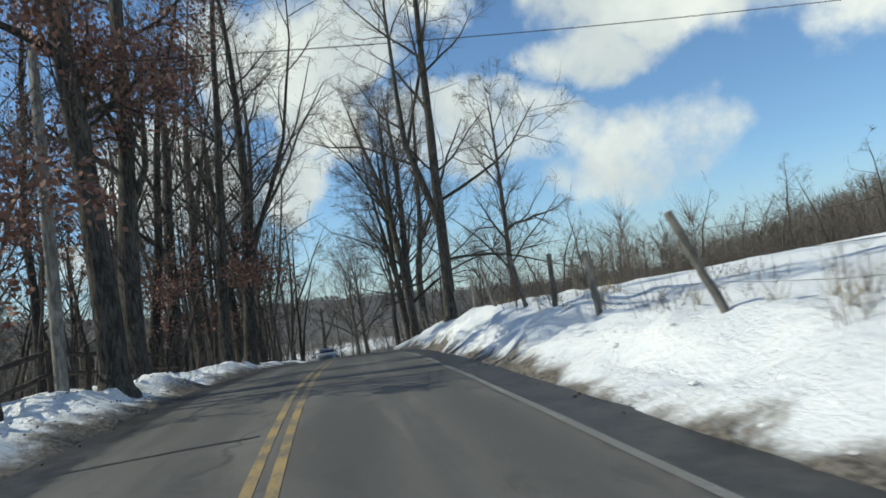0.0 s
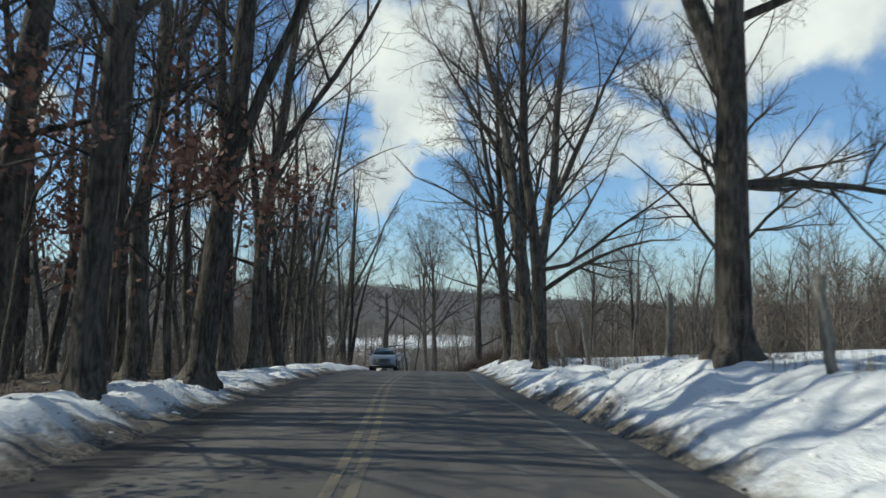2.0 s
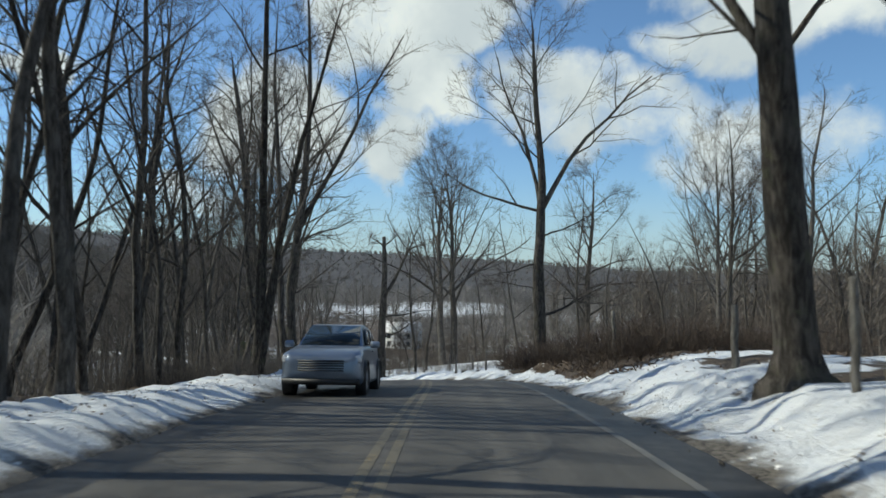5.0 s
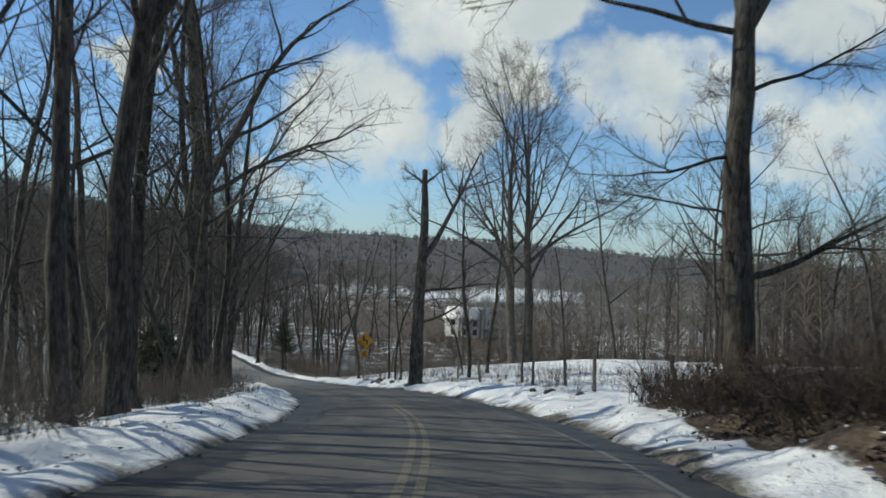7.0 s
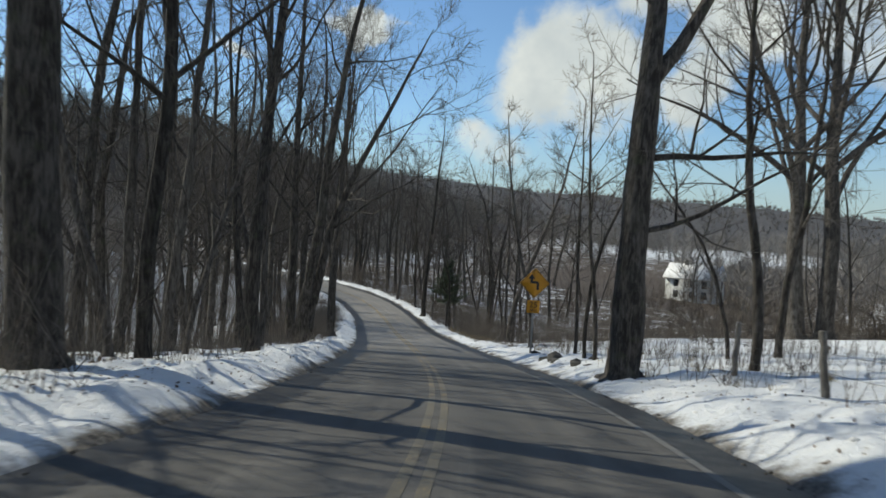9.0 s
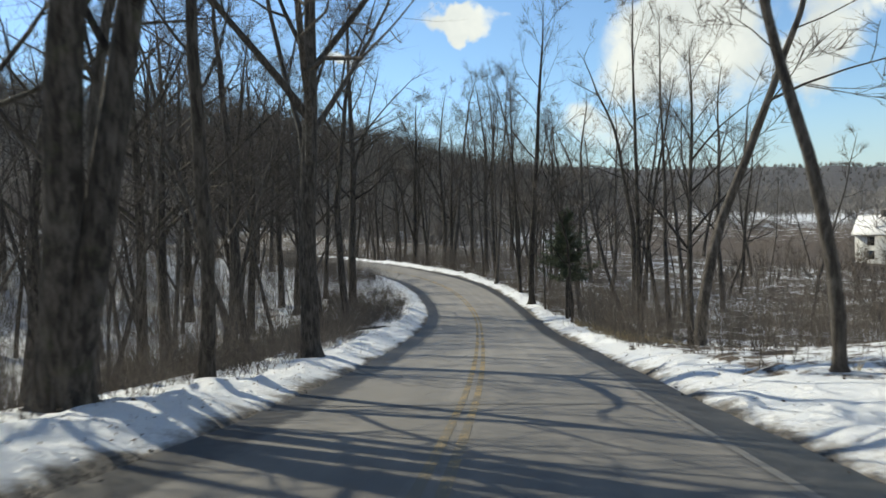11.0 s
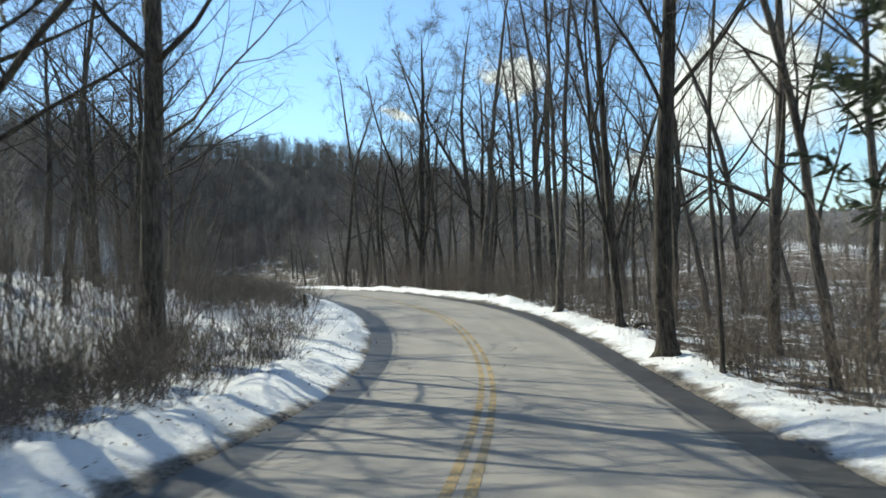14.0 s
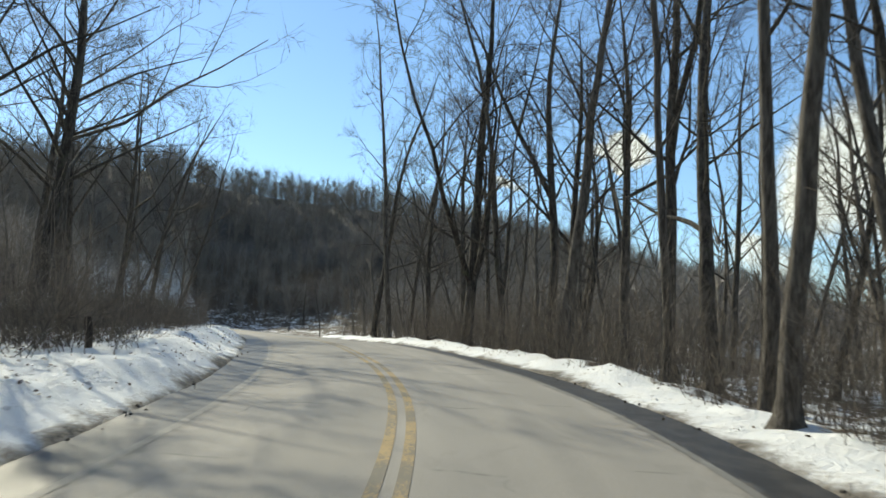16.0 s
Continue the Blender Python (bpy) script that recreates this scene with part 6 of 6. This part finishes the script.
# sealed cracks in the asphalt
def tar_seam(steps, width, seed):
    rng2 = np.random.RandomState(seed)
    v, q = [], []
    steps = np.array(steps, float)
    u = np.linspace(0, 1, 40)
    t, d = np.interp(u, np.linspace(0, 1, len(steps)), steps[:, 0]), np.interp(u, np.linspace(0, 1, len(steps)), steps[:, 1])
    t = t + 0.004 * np.cumsum(rng2.normal(0, 0.4, 40)) / 2
    lo, hi = along(t - width, d), along(t + width * rng2.uniform(0.6, 1.5, 40), d)
    for x, y in zip(np.ravel(np.stack([lo[0], hi[0]], 1)), np.ravel(np.stack([lo[1], hi[1]], 1))):
        tt, dd, zz = nearest([x], [y])
        v.append((x, y, zz[0] - 0.012 * abs(dd[0]) + 0.02 * (vnoise(x, y, 2.5, 21) - 0.5) + 0.006))
    tagged(new("tar_seam", mesh_from("tar_seam", np.array(v), grid_faces(40, 2)[:, ::-1], TAR)), "black tar-sealed crack across the asphalt", "road repair", "tar seams", "structure")


tar_seam([(0.78, -2.6), (0.80, -1.6), (0.815, -0.55)], 0.0035, 1)
tar_seam([(4.05, -2.6), (4.02, 0.0), (4.06, 2.5)], 0.002, 2)
tar_seam([(9.35, -2.4), (9.5, 0.2), (9.45, 2.4)], 0.002, 3)
tar_seam([(14.1, -2.4), (14.12, 0), (14.05, 2.4)], 0.002, 4)
tar_seam([(11.9, -2.4), (11.93, 2.4)], 0.002, 5)


# ---------------------------------------------------------------- the oncoming car
def loft(sections):
    """Skin over equally long rings, capped at both ends."""
    s = Shape()
    k, n = len(sections), len(sections[0])
    v = np.concatenate(sections)
    i, j = np.meshgrid(np.arange(k - 1), np.arange(n), indexing="ij")
    j2 = (j + 1) % n
    q = np.stack([i * n + j, i * n + j2, (i + 1) * n + j2, (i + 1) * n + j], -1).reshape(-1, 4)
    c0, c1 = len(v), len(v) + 1
    v = np.concatenate([v, sections[0].mean(0)[None], sections[-1].mean(0)[None]])
    jj = np.arange(n)
    t = np.concatenate([np.stack([(jj + 1) % n, jj, np.full(n, c0)], -1), np.stack([(k - 1) * n + jj, (k - 1) * n + (jj + 1) % n, np.full(n, c1)], -1)])
    s.add(v, q, t)
    return s


def section(y, half, z0, z1, round_r, tuck=0.0):
    """A car cross-section at y: rounded box, narrower at the top by tuck."""
    pts = []
    n = 5
    for cx, cz, a0 in ((1, 1, 0), (-1, 1, 90), (-1, -1, 180), (1, -1, 270)):
        for a in np.linspace(a0, a0 + 90, n):
            h = half - (tuck if cz > 0 else 0)
            pts.append((cx * (h - round_r) + round_r * math.cos(radians(a)), y, (z1 - round_r if cz > 0 else z0 + round_r) + round_r * math.sin(radians(a))))
    return np.array(pts)


def car():
    x, y = along(6.54, -2.35)
    tt, dd, zz = nearest([x], [y])
    i = int(np.argmin(np.abs(ST - 6.6)))
    head = math.degrees(math.atan2(-TAN[i, 0], TAN[i, 1]))
    slope = math.degrees(math.atan2(CL[i + 10, 2] - CL[i - 10, 2], ARC[i + 10] - ARC[i - 10]))
    ob = thing("car", "silver-blue compact crossover car driving on asphalt", "car")
    # the car's nose points to -y of its own frame, along which the camera comes
    ob.matrix_basis = Matrix.Translation((x, y, zz[0] - 0.03)) @ Euler((radians(slope), 0, radians(head))).to_matrix().to_4x4()
    body = loft([section(-2.1, 0.62, 0.42, 0.72, 0.1), section(-2.05, 0.76, 0.32, 0.84, 0.12), section(-1.9, 0.85, 0.24, 0.93, 0.14), section(-1.5, 0.88, 0.22, 1.00, 0.14, 0.06), section(-0.95, 0.885, 0.22, 1.06, 0.12, 0.05),
                 section(0.2, 0.885, 0.22, 1.06, 0.10, 0.05), section(1.4, 0.885, 0.22, 1.08, 0.10, 0.06), section(1.85, 0.86, 0.28, 1.08, 0.12, 0.08), section(2.05, 0.80, 0.36, 1.04, 0.12, 0.08), section(2.12, 0.7, 0.45, 0.95, 0.1)])
    part("body", body.data("body", CAR_PAINT, True), ob, "silver-blue painted body")
    cabin = loft([section(-1.0, 0.76, 0.98, 1.03, 0.02, 0.02), section(-0.35, 0.74, 0.98, 1.44, 0.05, 0.11), section(-0.1, 0.74, 0.98, 1.555, 0.07, 0.13), section(0.5, 0.74, 0.98, 1.585, 0.08, 0.14), section(1.3, 0.74, 0.98, 1.555, 0.08, 0.14), section(1.75, 0.73, 0.98, 1.44, 0.08, 0.13), section(2.0, 0.72, 0.98, 1.1, 0.04, 0.05)])
    part("cabin", cabin.data("cabin", CAR_PAINT, True), ob)

    def pane(name, corners, grow_out, label=""):
        s = Shape()
        c = np.array(corners, float)
        nrm = np.cross(c[1] - c[0], c[2] - c[0])
        nrm /= np.linalg.norm(nrm)
        s.add(np.concatenate([c + nrm * grow_out, c - nrm * 0.01]), [(0, 1, 2, 3), (7, 6, 5, 4), (0, 4, 5, 1), (1, 5, 6, 2), (2, 6, 7, 3), (3, 7, 4, 0)])
        part(name, s.data(name, CAR_GLASS), ob, label)

    pane("windscreen", [(-0.66, -0.93, 1.07), (0.66, -0.93, 1.07), (0.58, -0.2, 1.505), (-0.58, -0.2, 1.505)], 0.035, "dark reflecting windscreen")
    for sx in (1, -1):
        for a, b in (((-0.62, -0.02), (0.42, 0.42)), ((0.5, 0.5), (1.15, 1.05)), ((1.23, 1.13), (1.62, 1.42))):
            z_top = 1.46 if a[0] < 1.2 else 1.42
            c = [(sx * 0.745, a[0], 1.09), (sx * 0.745, b[0], 1.09), (sx * 0.645, b[1], z_top), (sx * 0.645, a[1], z_top)]
            pane("side_window", c if sx > 0 else c[::-1], 0.02)
    lamp = loft([section(-2.0, 0.13, 0.66, 0.8, 0.04), section(-1.86, 0.14, 0.66, 0.86, 0.05), section(-1.6, 0.05, 0.78, 0.88, 0.03)])
    for sx in (1, -1):
        o = part("headlight", lamp.data("headlight", LAMP_GLASS, True), ob, "clear glass headlight")
        o.location = (sx * 0.70, -0.04, 0.03)
        s = Shape()
        s.box((-0.07, -2.03, 0.60), (0.07, -1.95, 0.65))
        o = part("indicator", s.data("indicator", AMBER), ob, "amber indicator lens")
        o.location = (sx * 0.66, 0.03, 0)
        m = loft([section(-0.86, 0.06, 1.04, 1.12, 0.03), section(-0.80, 0.11, 1.02, 1.17, 0.04), section(-0.72, 0.10, 1.03, 1.16, 0.04)])
        o = part("wing_mirror", m.data("wing_mirror", CAR_PAINT, True), ob)
        o.location = (sx * 0.98, 0.1, 0)
        s = Shape()
        s.box((sx * 0.885 - 0.012, -0.35, 0.93), (sx * 0.885 + 0.018, -0.17, 0.96))
        part("door_handle", s.data("door_handle", CAR_PAINT), ob)
    s = Shape()
    for k in range(5):
        s.box((-0.48, -2.135, 0.52 + 0.05 * k), (0.48, -2.09, 0.545 + 0.05 * k))
    part("grille", s.data("grille", CAR_BLACK), ob, "black slatted grille")
    s = Shape()
    s.box((-0.80, -2.10, 0.24), (0.80, -1.9, 0.36))
    part("bumper", s.data("bumper", CAR_BLACK), ob, "black lower bumper")
    tyre, rim, arch = Shape(), Shape(), Shape()
    a = np.linspace(0, 2 * np.pi, 25)[:-1]
    for shape, prof in ((tyre, ((0.21, -0.10), (0.30, -0.11), (0.335, -0.08), (0.335, 0.08), (0.30, 0.11), (0.21, 0.10))), (rim, ((0.02, 0.06), (0.06, 0.09), (0.19, 0.075), (0.215, 0.10), (0.215, -0.1))), (arch, ((0.40, -0.12), (0.40, 0.10), (0.37, 0.105), (0.36, -0.12)))):
        v = np.array([[px, r * math.cos(t), r * math.sin(t)] for r, px in prof for t in a])
        i, j = np.meshgrid(np.arange(len(prof) - 1), np.arange(24), indexing="ij")
        shape.add(v, np.stack([i * 24 + j, i * 24 + (j + 1) % 24, (i + 1) * 24 + (j + 1) % 24, (i + 1) * 24 + j], -1).reshape(-1, 4))
    tyre_me, rim_me, arch_me = tyre.data("tyre", TYRE, True), rim.data("rim", GALV, True), arch.data("wheel_arch", CAR_BLACK)
    for sx in (1, -1):
        for wy in (-1.32, 1.25):
            w = part("wheel", tyre_me, ob, "black tyre with alloy rim")
            w.matrix_basis = Matrix.Translation((sx * 0.79, wy, 0.335)) @ Matrix.Rotation(0 if sx > 0 else math.pi, 4, "Z")
            part("rim", rim_me, w)
            o = part("wheel_arch", arch_me, ob)
            o.matrix_basis = Matrix.Translation((sx * 0.80, wy, 0.36)) @ Matrix.Rotation(0 if sx > 0 else math.pi, 4, "Z")


car()
